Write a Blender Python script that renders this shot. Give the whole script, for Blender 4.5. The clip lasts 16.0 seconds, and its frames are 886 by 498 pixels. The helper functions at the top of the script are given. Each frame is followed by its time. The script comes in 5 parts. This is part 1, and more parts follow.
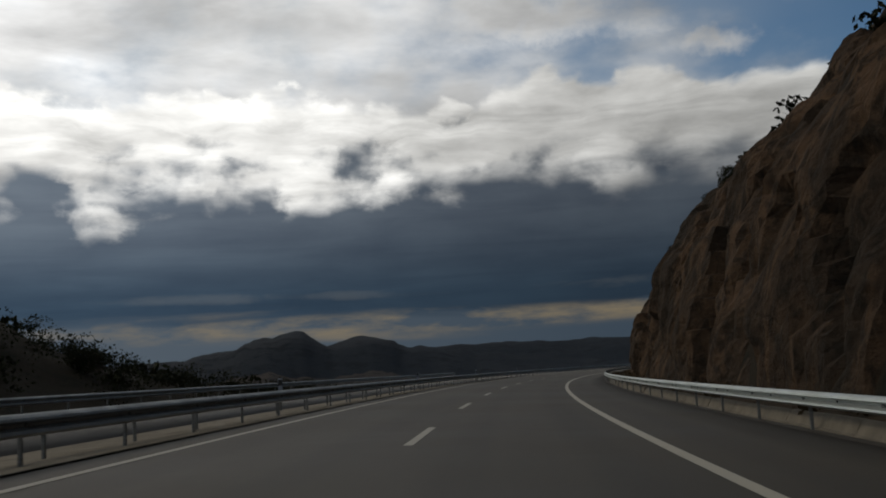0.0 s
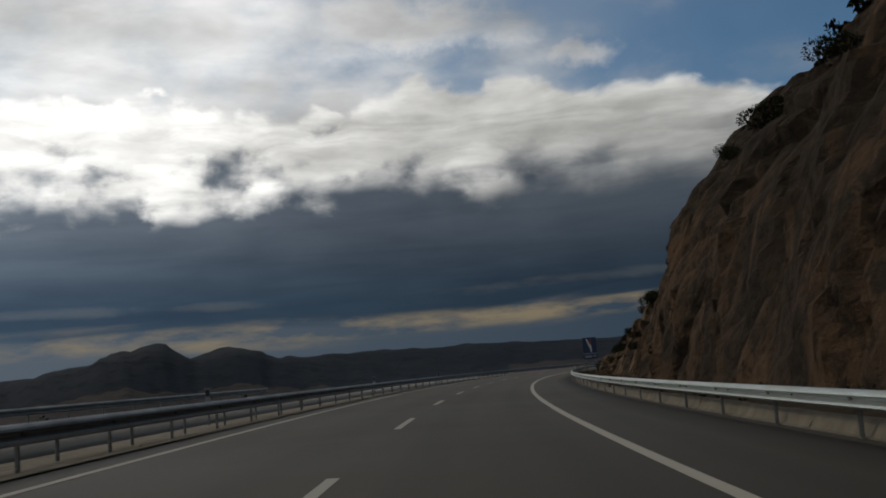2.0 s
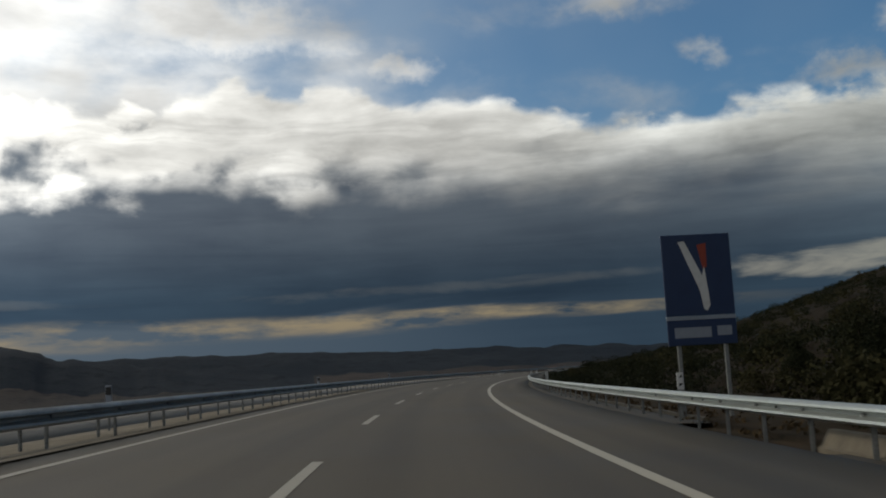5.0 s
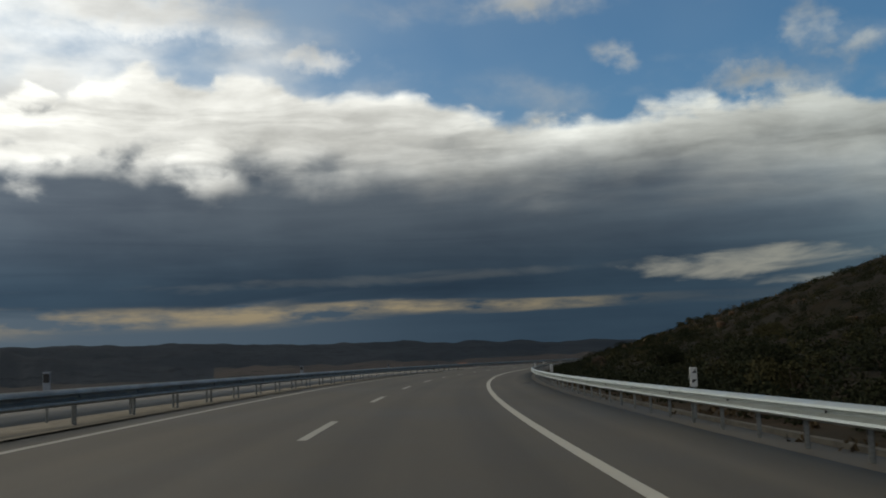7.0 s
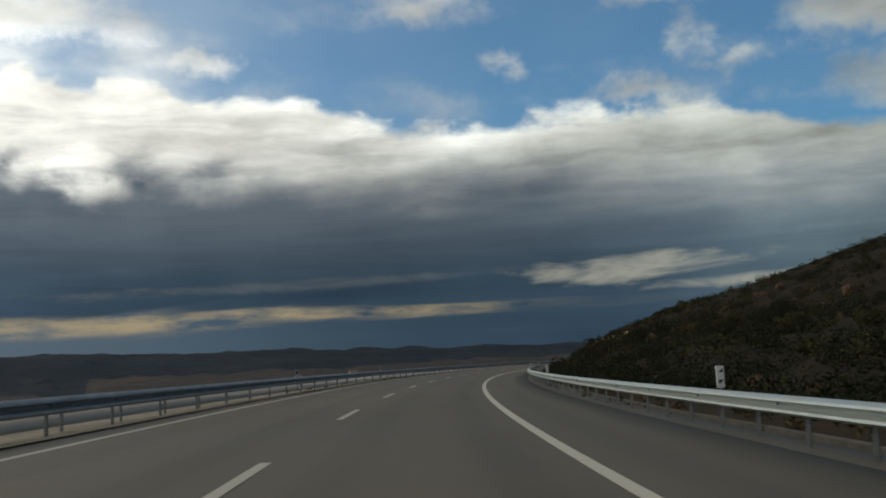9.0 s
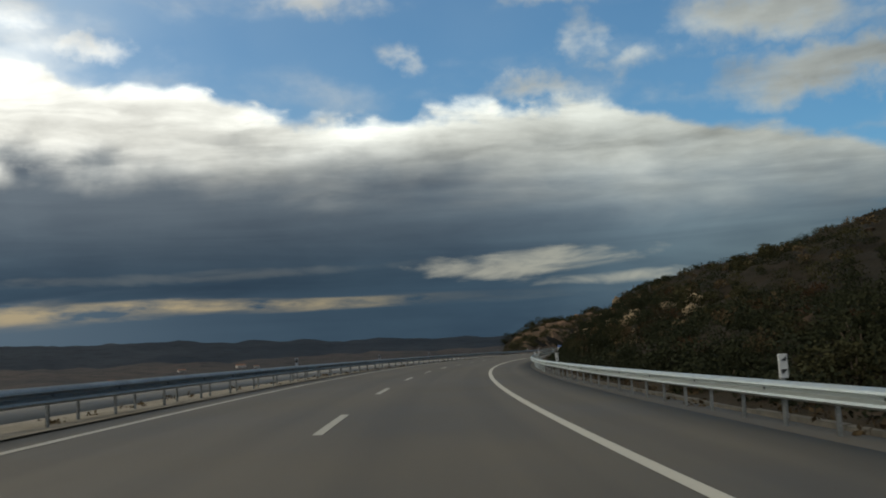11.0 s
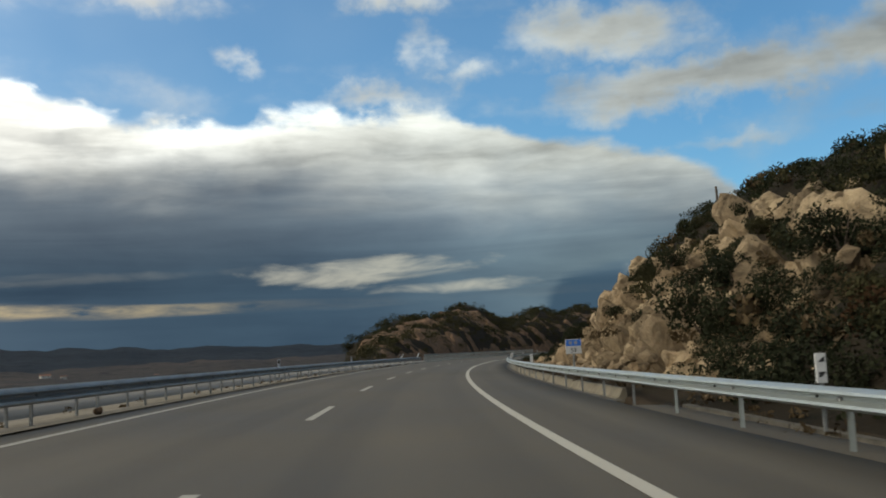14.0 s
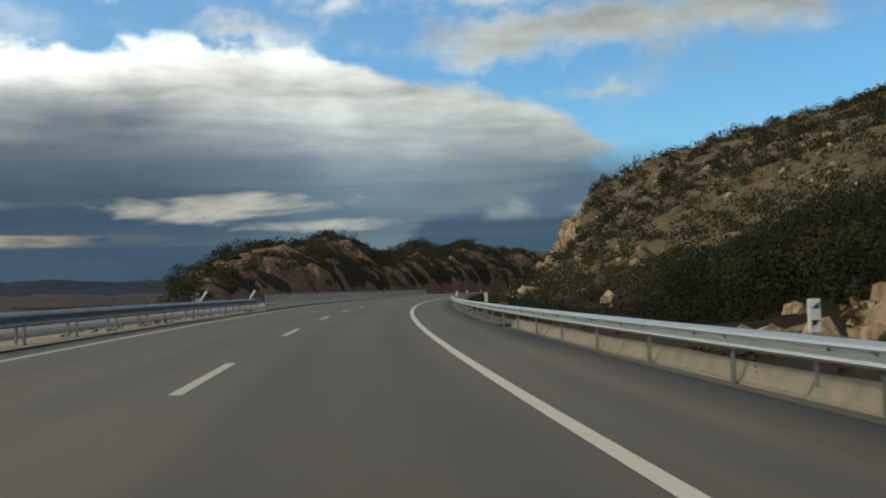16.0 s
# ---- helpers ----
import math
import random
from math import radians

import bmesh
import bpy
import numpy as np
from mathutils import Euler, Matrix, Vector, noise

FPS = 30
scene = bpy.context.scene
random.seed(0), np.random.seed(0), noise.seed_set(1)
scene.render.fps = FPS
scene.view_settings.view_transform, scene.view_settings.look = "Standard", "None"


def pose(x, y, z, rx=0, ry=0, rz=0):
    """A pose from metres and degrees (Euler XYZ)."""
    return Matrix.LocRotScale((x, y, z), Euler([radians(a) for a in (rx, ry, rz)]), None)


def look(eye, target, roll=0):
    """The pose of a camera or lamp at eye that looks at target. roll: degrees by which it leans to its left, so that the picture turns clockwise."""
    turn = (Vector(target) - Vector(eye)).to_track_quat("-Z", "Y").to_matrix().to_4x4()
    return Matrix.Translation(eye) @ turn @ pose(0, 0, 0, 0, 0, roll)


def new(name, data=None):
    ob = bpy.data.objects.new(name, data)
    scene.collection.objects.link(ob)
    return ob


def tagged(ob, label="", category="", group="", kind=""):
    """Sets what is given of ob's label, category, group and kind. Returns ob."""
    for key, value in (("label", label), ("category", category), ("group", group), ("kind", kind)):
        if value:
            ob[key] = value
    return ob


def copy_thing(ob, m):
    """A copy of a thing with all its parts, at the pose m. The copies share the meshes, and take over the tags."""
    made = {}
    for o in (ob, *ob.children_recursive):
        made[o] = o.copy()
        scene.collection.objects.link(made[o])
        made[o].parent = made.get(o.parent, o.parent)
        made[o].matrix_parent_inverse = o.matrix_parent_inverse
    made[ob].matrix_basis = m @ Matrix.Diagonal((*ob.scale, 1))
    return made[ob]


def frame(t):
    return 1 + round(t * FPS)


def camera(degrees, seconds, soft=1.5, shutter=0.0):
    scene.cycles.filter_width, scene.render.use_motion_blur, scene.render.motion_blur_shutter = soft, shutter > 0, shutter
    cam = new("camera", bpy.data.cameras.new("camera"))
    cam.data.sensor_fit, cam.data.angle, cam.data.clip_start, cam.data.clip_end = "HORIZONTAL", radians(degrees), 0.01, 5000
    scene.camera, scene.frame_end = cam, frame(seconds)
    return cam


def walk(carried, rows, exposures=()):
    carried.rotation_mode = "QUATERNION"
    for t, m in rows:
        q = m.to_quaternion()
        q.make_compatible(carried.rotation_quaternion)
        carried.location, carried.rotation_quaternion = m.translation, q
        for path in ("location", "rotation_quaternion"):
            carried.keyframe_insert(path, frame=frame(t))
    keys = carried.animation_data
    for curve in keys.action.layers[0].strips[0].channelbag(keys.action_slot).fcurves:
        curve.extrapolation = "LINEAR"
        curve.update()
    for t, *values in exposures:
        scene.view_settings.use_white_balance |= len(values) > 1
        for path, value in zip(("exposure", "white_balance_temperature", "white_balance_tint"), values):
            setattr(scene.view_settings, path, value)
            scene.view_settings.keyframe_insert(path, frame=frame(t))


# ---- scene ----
# ---------------------------------------------------------------- camera
cam = camera(47.07, 16.0, soft=1.9, shutter=0.06)
ROWS = [
    (0, -2.347, 0, 1.2, 96.968, 3.172, 2.56),
    (0.5, -2.269, 17.09, 1.203, 96.842, 3.912, -0.051),
    (1, -1.64, 34.137, 1.199, 96.47, 4.373, -1.538),
    (1.5, -0.746, 51.14, 1.198, 96.624, 4.569, -3.162),
    (2, 0.47, 68.093, 1.199, 96.979, 4.635, -4.489),
    (2.5, 2.036, 84.991, 1.201, 97.073, 4.108, -6.08),
    (3, 3.992, 101.822, 1.203, 97.232, 3.507, -8.171),
    (3.5, 6.367, 118.572, 1.204, 97.393, 3.135, -10.101),
    (4, 9.193, 135.226, 1.203, 97.265, 3.232, -11.995),
    (4.5, 12.503, 151.763, 1.199, 96.918, 3.387, -13.579),
    (4.7, 13.796, 158.377, 1.202, 96.908, 3.228, -14.348),
    (6.8, 32.482, 226.359, 1.192, 96.47, 2.589, -19.897),
    (7, 34.654, 232.695, 1.189, 96.394, 2.212, -20.564),
    (7.5, 40.276, 248.448, 1.186, 96.482, 2.233, -21.859),
    (8, 46.292, 264.035, 1.183, 96.155, 2.483, -23.718),
    (8.5, 52.526, 279.519, 1.186, 96.463, 2.706, -25.242),
    (9, 59.178, 294.813, 1.188, 96.501, 2.99, -26.679),
    (11.5, 98.033, 368.35, 1.203, 96.057, 2.886, -34.637),
    (12, 106.995, 382.346, 1.202, 96.345, 3.136, -36.725),
    (12.5, 116.375, 396.053, 1.199, 95.954, 3.283, -37.937),
    (13, 126.075, 409.523, 1.196, 95.809, 3.049, -38.96),
    (13.5, 136.064, 422.77, 1.195, 95.84, 2.895, -40.784),
    (14, 146.455, 435.693, 1.191, 95.891, 2.837, -41.9),
    (14.5, 157.0, 448.51, 1.192, 93.83, 2.9, -44.65),
    (15, 167.908, 460.959, 1.189, 93.722, 2.541, -45.989),
    (15.5, 179.059, 473.217, 1.188, 93.36, 1.5, -47.82),
    (16, 190.494, 485.222, 1.186, 92.285, 1.6, -49.797),
]
EXPO = [(0.0, -0.78, 6500, 9), (1.5, -0.74, 6500, 9), (2.0, -0.66, 6500, 9), (2.5, -0.42, 6500, 9), (3.5, -0.33, 6550, 8), (4.5, -0.25, 6600, 8), (6.8, -0.1, 6650, 6), (7.0, -0.08, 6650, 6), (7.5, 0.06, 6650, 6),
        (9.0, 0.15, 6700, 5), (12.0, 0.5, 6750, 5), (14.0, 0.68, 6750, 6), (16.0, 0.85, 6750, 6)]
walk(cam, [(r[0], pose(*r[1:])) for r in ROWS], EXPO)


# ---------------------------------------------------------------- world, sky and sun
SUN_AZ, SUN_EL = -60.0, 32.0      # degrees right of +y, degrees up


class Nodes:
    """Short writing of shader nodes."""

    def __init__(self, tree):
        self.t = tree
        tree.nodes.clear()

    def add(self, kind):
        return self.t.nodes.new(kind)

    def put(self, sock, v):
        if isinstance(v, bpy.types.NodeSocket):
            self.t.links.new(v, sock)
        elif v is not None:
            sock.default_value = v

    def m(self, op, a, b=None, c=None, clamp=False):
        n = self.add("ShaderNodeMath")
        n.operation, n.use_clamp = op, clamp
        for i, v in enumerate((a, b, c)):
            self.put(n.inputs[i], v)
        return n.outputs[0]

    def step(self, v, lo, hi, a=0.0, b=1.0):
        n = self.add("ShaderNodeMapRange")
        n.interpolation_type = "SMOOTHSTEP"
        for i, x in enumerate((v, lo, hi, a, b)):
            self.put(n.inputs[i], x)
        return n.outputs[0]

    def lin(self, v, lo, hi, a=0.0, b=1.0):
        n = self.add("ShaderNodeMapRange")
        for i, x in enumerate((v, lo, hi, a, b)):
            self.put(n.inputs[i], x)
        return n.outputs[0]

    def mix(self, f, a, b, blend="MIX"):
        n = self.add("ShaderNodeMix")
        n.data_type, n.blend_type = "RGBA", blend
        self.put(n.inputs[0], f)
        self.put(n.inputs[6], a if isinstance(a, bpy.types.NodeSocket) else (*a, 1.0))
        self.put(n.inputs[7], b if isinstance(b, bpy.types.NodeSocket) else (*b, 1.0))
        return n.outputs[2]

    def vec(self, x, y, z=0.0):
        n = self.add("ShaderNodeCombineXYZ")
        for i, v in enumerate((x, y, z)):
            self.put(n.inputs[i], v)
        return n.outputs[0]

    def noise(self, vec, scale, detail=5.0, rough=0.5, dist=0.0, kind="FBM"):
        n = self.add("ShaderNodeTexNoise")
        n.noise_type, n.normalize = kind, True
        if vec is not None:
            self.put(n.inputs["Vector"], vec)
        self.put(n.inputs["Scale"], scale)
        self.put(n.inputs["Detail"], detail)
        self.put(n.inputs["Roughness"], rough)
        self.put(n.inputs["Distortion"], dist)
        return n.outputs["Fac"]

    def voro(self, vec, scale, feature="F1", out="Distance", rand=1.0):
        n = self.add("ShaderNodeTexVoronoi")
        n.feature = feature
        if vec is not None:
            self.put(n.inputs["Vector"], vec)
        self.put(n.inputs["Scale"], scale)
        self.put(n.inputs["Randomness"], rand)
        return n.outputs[out]

    def curve(self, v, lo, hi, pts, kind="B_SPLINE"):
        """A scalar that follows the points (position, value) between lo and hi."""
        f = self.lin(v, lo, hi)
        n = self.add("ShaderNodeValToRGB")
        n.color_ramp.interpolation = kind
        e = n.color_ramp.elements
        top = max(max(p[1] for p in pts), 1e-6)
        e[0].position, e[1].position = 0.0, 1.0
        for i, (p, val) in enumerate(pts):
            el = e[0] if i == 0 else e[len(e) - 1] if i == len(pts) - 1 else e.new((p - lo) / (hi - lo))
            el.color = (val / top,) * 3 + (1.0,)
        self.put(n.inputs[0], f)
        return self.m("MULTIPLY", n.outputs[0], top)


def build_world():
    w = bpy.data.worlds.new("overcast_sky")
    scene.world = w
    w.use_nodes = True
    N = Nodes(w.node_tree)
    co = N.add("ShaderNodeTexCoord").outputs["Generated"]
    sep = N.add("ShaderNodeSeparateXYZ")
    N.put(sep.inputs[0], co)
    x, y, z = sep.outputs
    u = N.m("MULTIPLY", N.m("ARCTAN2", x, y), 57.2958)
    v = N.m("MULTIPLY", N.m("ARCSINE", z), 57.2958)
    sky = N.add("ShaderNodeTexSky")
    sky.sky_type, sky.sun_disc = "NISHITA", False
    sky.sun_elevation, sky.sun_rotation = radians(SUN_EL), radians(SUN_AZ)
    sky.air_density, sky.dust_density, sky.ozone_density = 1.0, 0.6, 2.5
    blue = N.mix(1.0, sky.outputs[0], (0.038, 0.062, 0.076), "MULTIPLY")

    # cloud noises in degrees on the sky
    v2 = N.m("MULTIPLY", v, 1.45)
    p = N.vec(u, v2, 3.7)
    big = N.noise(p, 0.085, 3.0, 0.5)
    mid = N.noise(p, 0.22, 6.0, 0.52, 0.2)
    fine = N.noise(p, 0.62, 5.0, 0.58, 0.2)
    warp = N.vec(N.m("ADD", u, N.m("MULTIPLY", N.m("SUBTRACT", fine, 0.5), 3.0)), N.m("ADD", v2, N.m("MULTIPLY", N.m("SUBTRACT", mid, 0.5), 3.0)), 1.0)
    puff = N.m("SUBTRACT", 0.5, N.voro(warp, 0.27, "SMOOTH_F1"))
    puff2 = N.m("SUBTRACT", 0.5, N.voro(warp, 0.75, "SMOOTH_F1"))
    tame = N.curve(u, -70, 110, [(-70, 1.0), (2, 1.0), (12, 0.8), (22, 0.6), (110, 0.55)])
    puff, puff2 = N.m("MULTIPLY", puff, tame), N.m("MULTIPLY", puff2, tame)
    # relief of the billows: thickness here against thickness a step towards the sun
    def billow(scale, du_, dv_, seed, kind="FBM"):
        ub = N.m("MULTIPLY", u, 0.55)
        here = N.noise(N.vec(ub, v2, seed), scale, 6.0, 0.55, 0.25, kind)
        there = N.noise(N.vec(N.m("ADD", ub, du_), N.m("ADD", v2, dv_), seed), scale, 6.0, 0.55, 0.25, kind)
        return N.m("SUBTRACT", here, there)
    relief = N.m("ADD", N.m("MULTIPLY", billow(0.13, -1.3, 1.9, 21.0), 2.4), N.m("MULTIPLY", billow(0.40, -0.4, 0.6, 27.0), 0.9))
    flat = N.noise(N.vec(N.m("MULTIPLY", u, 0.06), N.m("MULTIPLY", v, 0.75), 1.3), 1.0, 6.0, 0.55, 0.6)
    # brightness falls off away from the sun
    glow = N.curve(u, -70, 110, [(-70, 0.7), (-30, 1.3), (-12, 1.12), (5, 0.77), (20, 0.57), (38, 0.47), (50, 0.42), (60, 0.40), (110, 0.38)])
    # thin veil over the blue, thickest near the sun
    veil = N.m("MULTIPLY", N.curve(u, -70, 110, [(-70, 0.9), (-10, 0.85), (4, 0.55), (12, 0.34), (22, 0.16), (45, 0.05), (110, 0.03)]), N.lin(big, 0.3, 0.7, 0.6, 1.4), clamp=True)
    blue = N.mix(veil, blue, (0.36, 0.42, 0.48))

    # high broken cloud: general cover, with the separate puffs that stand in the blue
    cover = N.curve(u, -70, 110, [(-70, 0.60), (-20, 0.68), (-4, 0.60), (4, 0.48), (12, 0.34), (20, 0.26), (30, 0.24), (44, 0.26), (56, 0.28), (75, 0.30), (110, 0.36)])
    field = None
    uw = N.m("ADD", u, N.m("MULTIPLY", N.m("SUBTRACT", N.noise(p, 0.33, 4.0, 0.6), 0.5), 6.0))
    vw = N.m("ADD", v, N.m("MULTIPLY", N.m("SUBTRACT", N.noise(N.vec(u, v, 8.0), 0.4, 4.0, 0.6), 0.5), 3.4))
    for az, el, w, h, lean, k in ((31.3, 16.7, 2.2, 1.1, -0.2, 0.30), (14.3, 16.9, 2.6, 0.9, 0.0, 0.28), (38.6, 14.5, 3.4, 0.9, 0.0, 0.28), (41.0, 17.4, 2.0, 1.7, -0.3, 0.28), (44.4, 15.4, 2.0, 0.9, 0.1, 0.22),
                                  (26.7, 20.0, 4.5, 1.5, -0.1, 0.34), (40.5, 20.2, 5.0, 1.2, 0.0, 0.34), (52.0, 17.2, 7.0, 2.3, -0.06, 0.55), (57.0, 14.2, 13.0, 2.1, 0.06, 0.55), (70.0, 15.4, 12.0, 2.6, 0.04, 0.55), (58.5, 10.9, 3.5, 0.6, 0.0, 0.16), (5.0, 19.4, 7.0, 1.6, -0.1, 0.3)):
        du = N.m("SUBTRACT", uw, az)
        dv = N.m("DIVIDE", N.m("SUBTRACT", N.m("SUBTRACT", vw, el), N.m("MULTIPLY", du, lean)), h)
        du = N.m("DIVIDE", du, w)
        r2 = N.m("ADD", N.m("MULTIPLY", du, du), N.m("MULTIPLY", dv, dv))
        f = N.m("MULTIPLY", N.m("SUBTRACT", 1.0, N.m("POWER", r2, 0.6)), k)
        field = f if field is None else N.m("MAXIMUM", field, f)
    cover = N.m("ADD", cover, N.m("MAXIMUM", field, 0.0))
    cover = N.m("ADD", cover, N.step(v, 20.0, 40.0, 0.0, 0.3))
    thr = N.m("SUBTRACT", 1.0, cover)
    hi_n = N.m("ADD", N.m("MULTIPLY", N.noise(N.vec(u, N.m("MULTIPLY", v, 2.0), 9.1), 0.12, 5.0, 0.5, 0.2), 0.8), N.m("MULTIPLY", N.m("ADD", mid, N.m("MULTIPLY", N.m("SUBTRACT", fine, 0.5), 0.3)), 0.4))
    hi_n = N.m("ADD", N.m("SUBTRACT", hi_n, 0.08), N.m("MULTIPLY", puff, 0.06))
    over = N.m("SUBTRACT", hi_n, thr)
    hi_m = N.m("MULTIPLY", N.step(over, -0.22, 0.27), 0.96)
    # flat grey folds in the high sheet
    veilf = N.noise(N.vec(N.m("MULTIPLY", u, 0.055), N.m("MULTIPLY", v, 0.24), 12.0), 1.0, 5.0, 0.52, 0.5)
    hi_v = N.m("MULTIPLY", glow, N.lin(N.m("ADD", N.m("MULTIPLY", veilf, 0.65), N.m("MULTIPLY", big, 0.35)), 0.36, 0.62, 1.16, 0.56))
    hi_v = N.m("MULTIPLY", hi_v, N.m("ADD", 1.0, N.m("MULTIPLY", relief, 0.35)))
    hi_v = N.m("MULTIPLY", hi_v, N.m("MULTIPLY", N.step(over, 0.05, 0.36, 1.0, 0.8), N.step(u, 40.0, 58.0, 1.0, 0.8)))
    col = N.mix(hi_m, blue, N.mix(1.0, N.vec(hi_v, hi_v, hi_v), (1.0, 0.99, 0.98), "MULTIPLY"))

    # the great bank: white crown, dark base, a tongue at its end
    top = N.curve(u, -70, 110, [(-70, 17), (-10, 15.4), (0, 14.4), (4, 15.9), (12, 15.6), (20, 14.9), (25, 13.2), (33, 13.8), (42, 13.2), (50, 11.5), (55, 11.0), (58, 9.0), (63, 6.0), (110, 0.5)], "LINEAR")
    edge = N.m("ADD", N.m("SUBTRACT", top, v), N.m("MULTIPLY", N.m("SUBTRACT", mid, 0.5), 3.0))
    edge = N.m("ADD", edge, N.m("ADD", N.m("MULTIPLY", puff, 3.0), N.m("MULTIPLY", puff2, 1.3)))
    bank = N.step(edge, -0.25, 0.75)
    under = N.curve(u, -70, 110, [(-70, 0.0), (46, 0.0), (49, 4.2), (54, 5.6), (58, 6.8), (62, 8.5), (110, 12.0)], "LINEAR")
    bank = N.m("MULTIPLY", bank, N.step(N.m("ADD", N.m("SUBTRACT", v, under), N.m("MULTIPLY", N.m("SUBTRACT", flat, 0.5), 3.0)), -0.7, 0.5))
    dark = N.curve(u, -70, 110, [(-70, 10.8), (-24, 10.7), (-12, 10.8), (0, 11.2), (10, 11.1), (22, 10.7), (34, 10.1), (46, 9.4), (56, 8.6), (62, 7.6), (110, 2.0)], "LINEAR")
    lump = N.curve(u, -70, 110, [(-70, 1.0), (-4, 1.0), (8, 0.75), (14, 0.45), (24, 0.28), (45, 0.25), (110, 0.25)])
    d = N.m("SUBTRACT", v, dark)
    rough = N.m("ADD", N.m("MULTIPLY", N.m("SUBTRACT", mid, 0.5), 6.0), N.m("ADD", N.m("MULTIPLY", puff, 6.0), N.m("MULTIPLY", puff2, 1.8)))
    d = N.m("SUBTRACT", d, N.m("MULTIPLY", rough, lump))
    sheet = N.noise(N.vec(N.m("MULTIPLY", u, 0.075), N.m("MULTIPLY", v, 0.30), 2.4), 1.0, 6.0, 0.52, 0.4)
    d = N.m("ADD", d, N.m("MULTIPLY", N.m("SUBTRACT", sheet, 0.5), N.m("SUBTRACT", 6.0, N.m("MULTIPLY", lump, 5.0))))
    low_side = N.curve(u, -70, 110, [(-70, 1.6), (2, 1.7), (14, 2.0), (28, 2.6), (42, 2.8), (110, 2.8)], "LINEAR")
    high_side = N.curve(u, -70, 110, [(-70, 1.0), (2, 1.1), (16, 1.6), (28, 2.4), (42, 3.0), (110, 3.0)], "LINEAR")
    white = N.step(d, N.m("MULTIPLY", low_side, -1.0), high_side)
    body = N.m("ADD", N.m("MULTIPLY", veilf, 0.5), N.m("ADD", N.m("MULTIPLY", mid, 0.25), N.m("MULTIPLY", big, 0.25)))
    crown = N.m("MULTIPLY", glow, N.lin(body, 0.38, 0.60, 0.74, 1.14))
    crown = N.m("MULTIPLY", crown, N.m("ADD", 1.0, N.m("MULTIPLY", relief, 0.55)))
    fold = N.noise(N.vec(N.m("MULTIPLY", u, 0.055), N.m("MULTIPLY", N.m("ADD", v, N.m("MULTIPLY", puff, 1.5)), 0.42), 6.0), 1.0, 6.0, 0.55, 0.5)
    crown = N.m("MULTIPLY", crown, N.lin(fold, 0.38, 0.60, 0.68, 1.10))
    crown = N.m("MULTIPLY", crown, N.step(edge, 0.0, 4.0, 1.15, 0.92))
    low = N.mix(N.step(v, 4.0, 10.5), N.mix(N.step(u, 34.0, 54.0), (0.024, 0.041, 0.064), (0.050, 0.068, 0.084)), (0.078, 0.096, 0.122))
    fall = N.curve(u, -70, 110, [(-70, 2.0), (-18, 1.5), (-4, 1.22), (6, 1.0), (15, 0.92), (30, 0.98), (40, 1.2), (48, 1.85), (110, 0.9)])
    low = N.mix(1.0, low, N.vec(fall, fall, fall), "MULTIPLY")
    soft_n = N.m("ADD", N.m("MULTIPLY", flat, 0.4), N.m("ADD", N.m("MULTIPLY", sheet, 0.4), N.m("MULTIPLY", mid, 0.2)))
    low = N.mix(N.lin(soft_n, 0.38, 0.62), N.mix(1.0, low, (0.80, 0.81, 0.84), "MULTIPLY"), N.mix(1.0, low, (1.30, 1.27, 1.22), "MULTIPLY"))
    bcol = N.mix(white, low, N.mix(1.0, N.vec(crown, crown, crown), (1.0, 0.985, 0.955), "MULTIPLY"))
    # under the tongue: pale broken cloud over slate blue
    shelf = N.mix(N.step(N.m("ADD", N.m("MULTIPLY", sheet, 0.6), N.m("MULTIPLY", mid, 0.4)), 0.44, 0.58), (0.055, 0.085, 0.12), (0.30, 0.31, 0.31))
    shelf = N.mix(N.step(v, 3.6, 4.6), (0.030, 0.052, 0.080), shelf)
    beneath = N.m("MULTIPLY", N.step(u, 36.0, 45.0), N.step(N.m("ADD", v, N.m("MULTIPLY", N.m("SUBTRACT", mid, 0.5), 2.0)), 8.6, 5.6))
    col = N.mix(N.m("MULTIPLY", beneath, N.step(u, 66.0, 58.0)), col, shelf)
    col = N.mix(bank, col, bcol)

    # gaps under the bank towards the horizon
    tilt = N.m("ADD", v, N.m("MULTIPLY", u, -0.004))
    gap = N.step(N.m("ADD", tilt, N.m("MULTIPLY", N.m("SUBTRACT", flat, 0.5), 3.2)), 4.0, 2.9)
    haze = N.mix(N.step(u, -30, 45), (0.085, 0.108, 0.135), (0.026, 0.050, 0.082))
    gap = N.m("MULTIPLY", gap, N.step(u, 34.0, 8.0, 0.15, 1.0))
    col = N.mix(gap, col, haze)
    st = N.m("MULTIPLY", N.step(N.m("ABSOLUTE", N.m("SUBTRACT", N.m("ADD", tilt, N.m("MULTIPLY", N.m("SUBTRACT", flat, 0.5), 1.6)), 3.0)), N.curve(u, -70, 110, [(-70, 1.0), (-4, 1.0), (8, 0.9), (20, 0.55), (30, 0.4), (110, 0.3)]), 0.1),
             N.curve(u, -70, 110, [(-70, 0.3), (-28, 0.4), (-6, 0.9), (12, 1.0), (24, 0.9), (30, 0.5), (33, 0.0), (110, 0.0)]))
    st = N.m("MULTIPLY", st, N.lin(N.noise(N.vec(N.m("MULTIPLY", u, 0.24), N.m("MULTIPLY", v, 1.0), 5.0), 0.9, 6.0, 0.58), 0.38, 0.6, 0.0, 1.0), clamp=True)
    col = N.mix(st, col, (0.24, 0.195, 0.13))
    rag = N.noise(N.vec(N.m("MULTIPLY", u, 0.20), N.m("MULTIPLY", v, 0.8), 2.0), 1.0, 6.0, 0.55, 0.4)
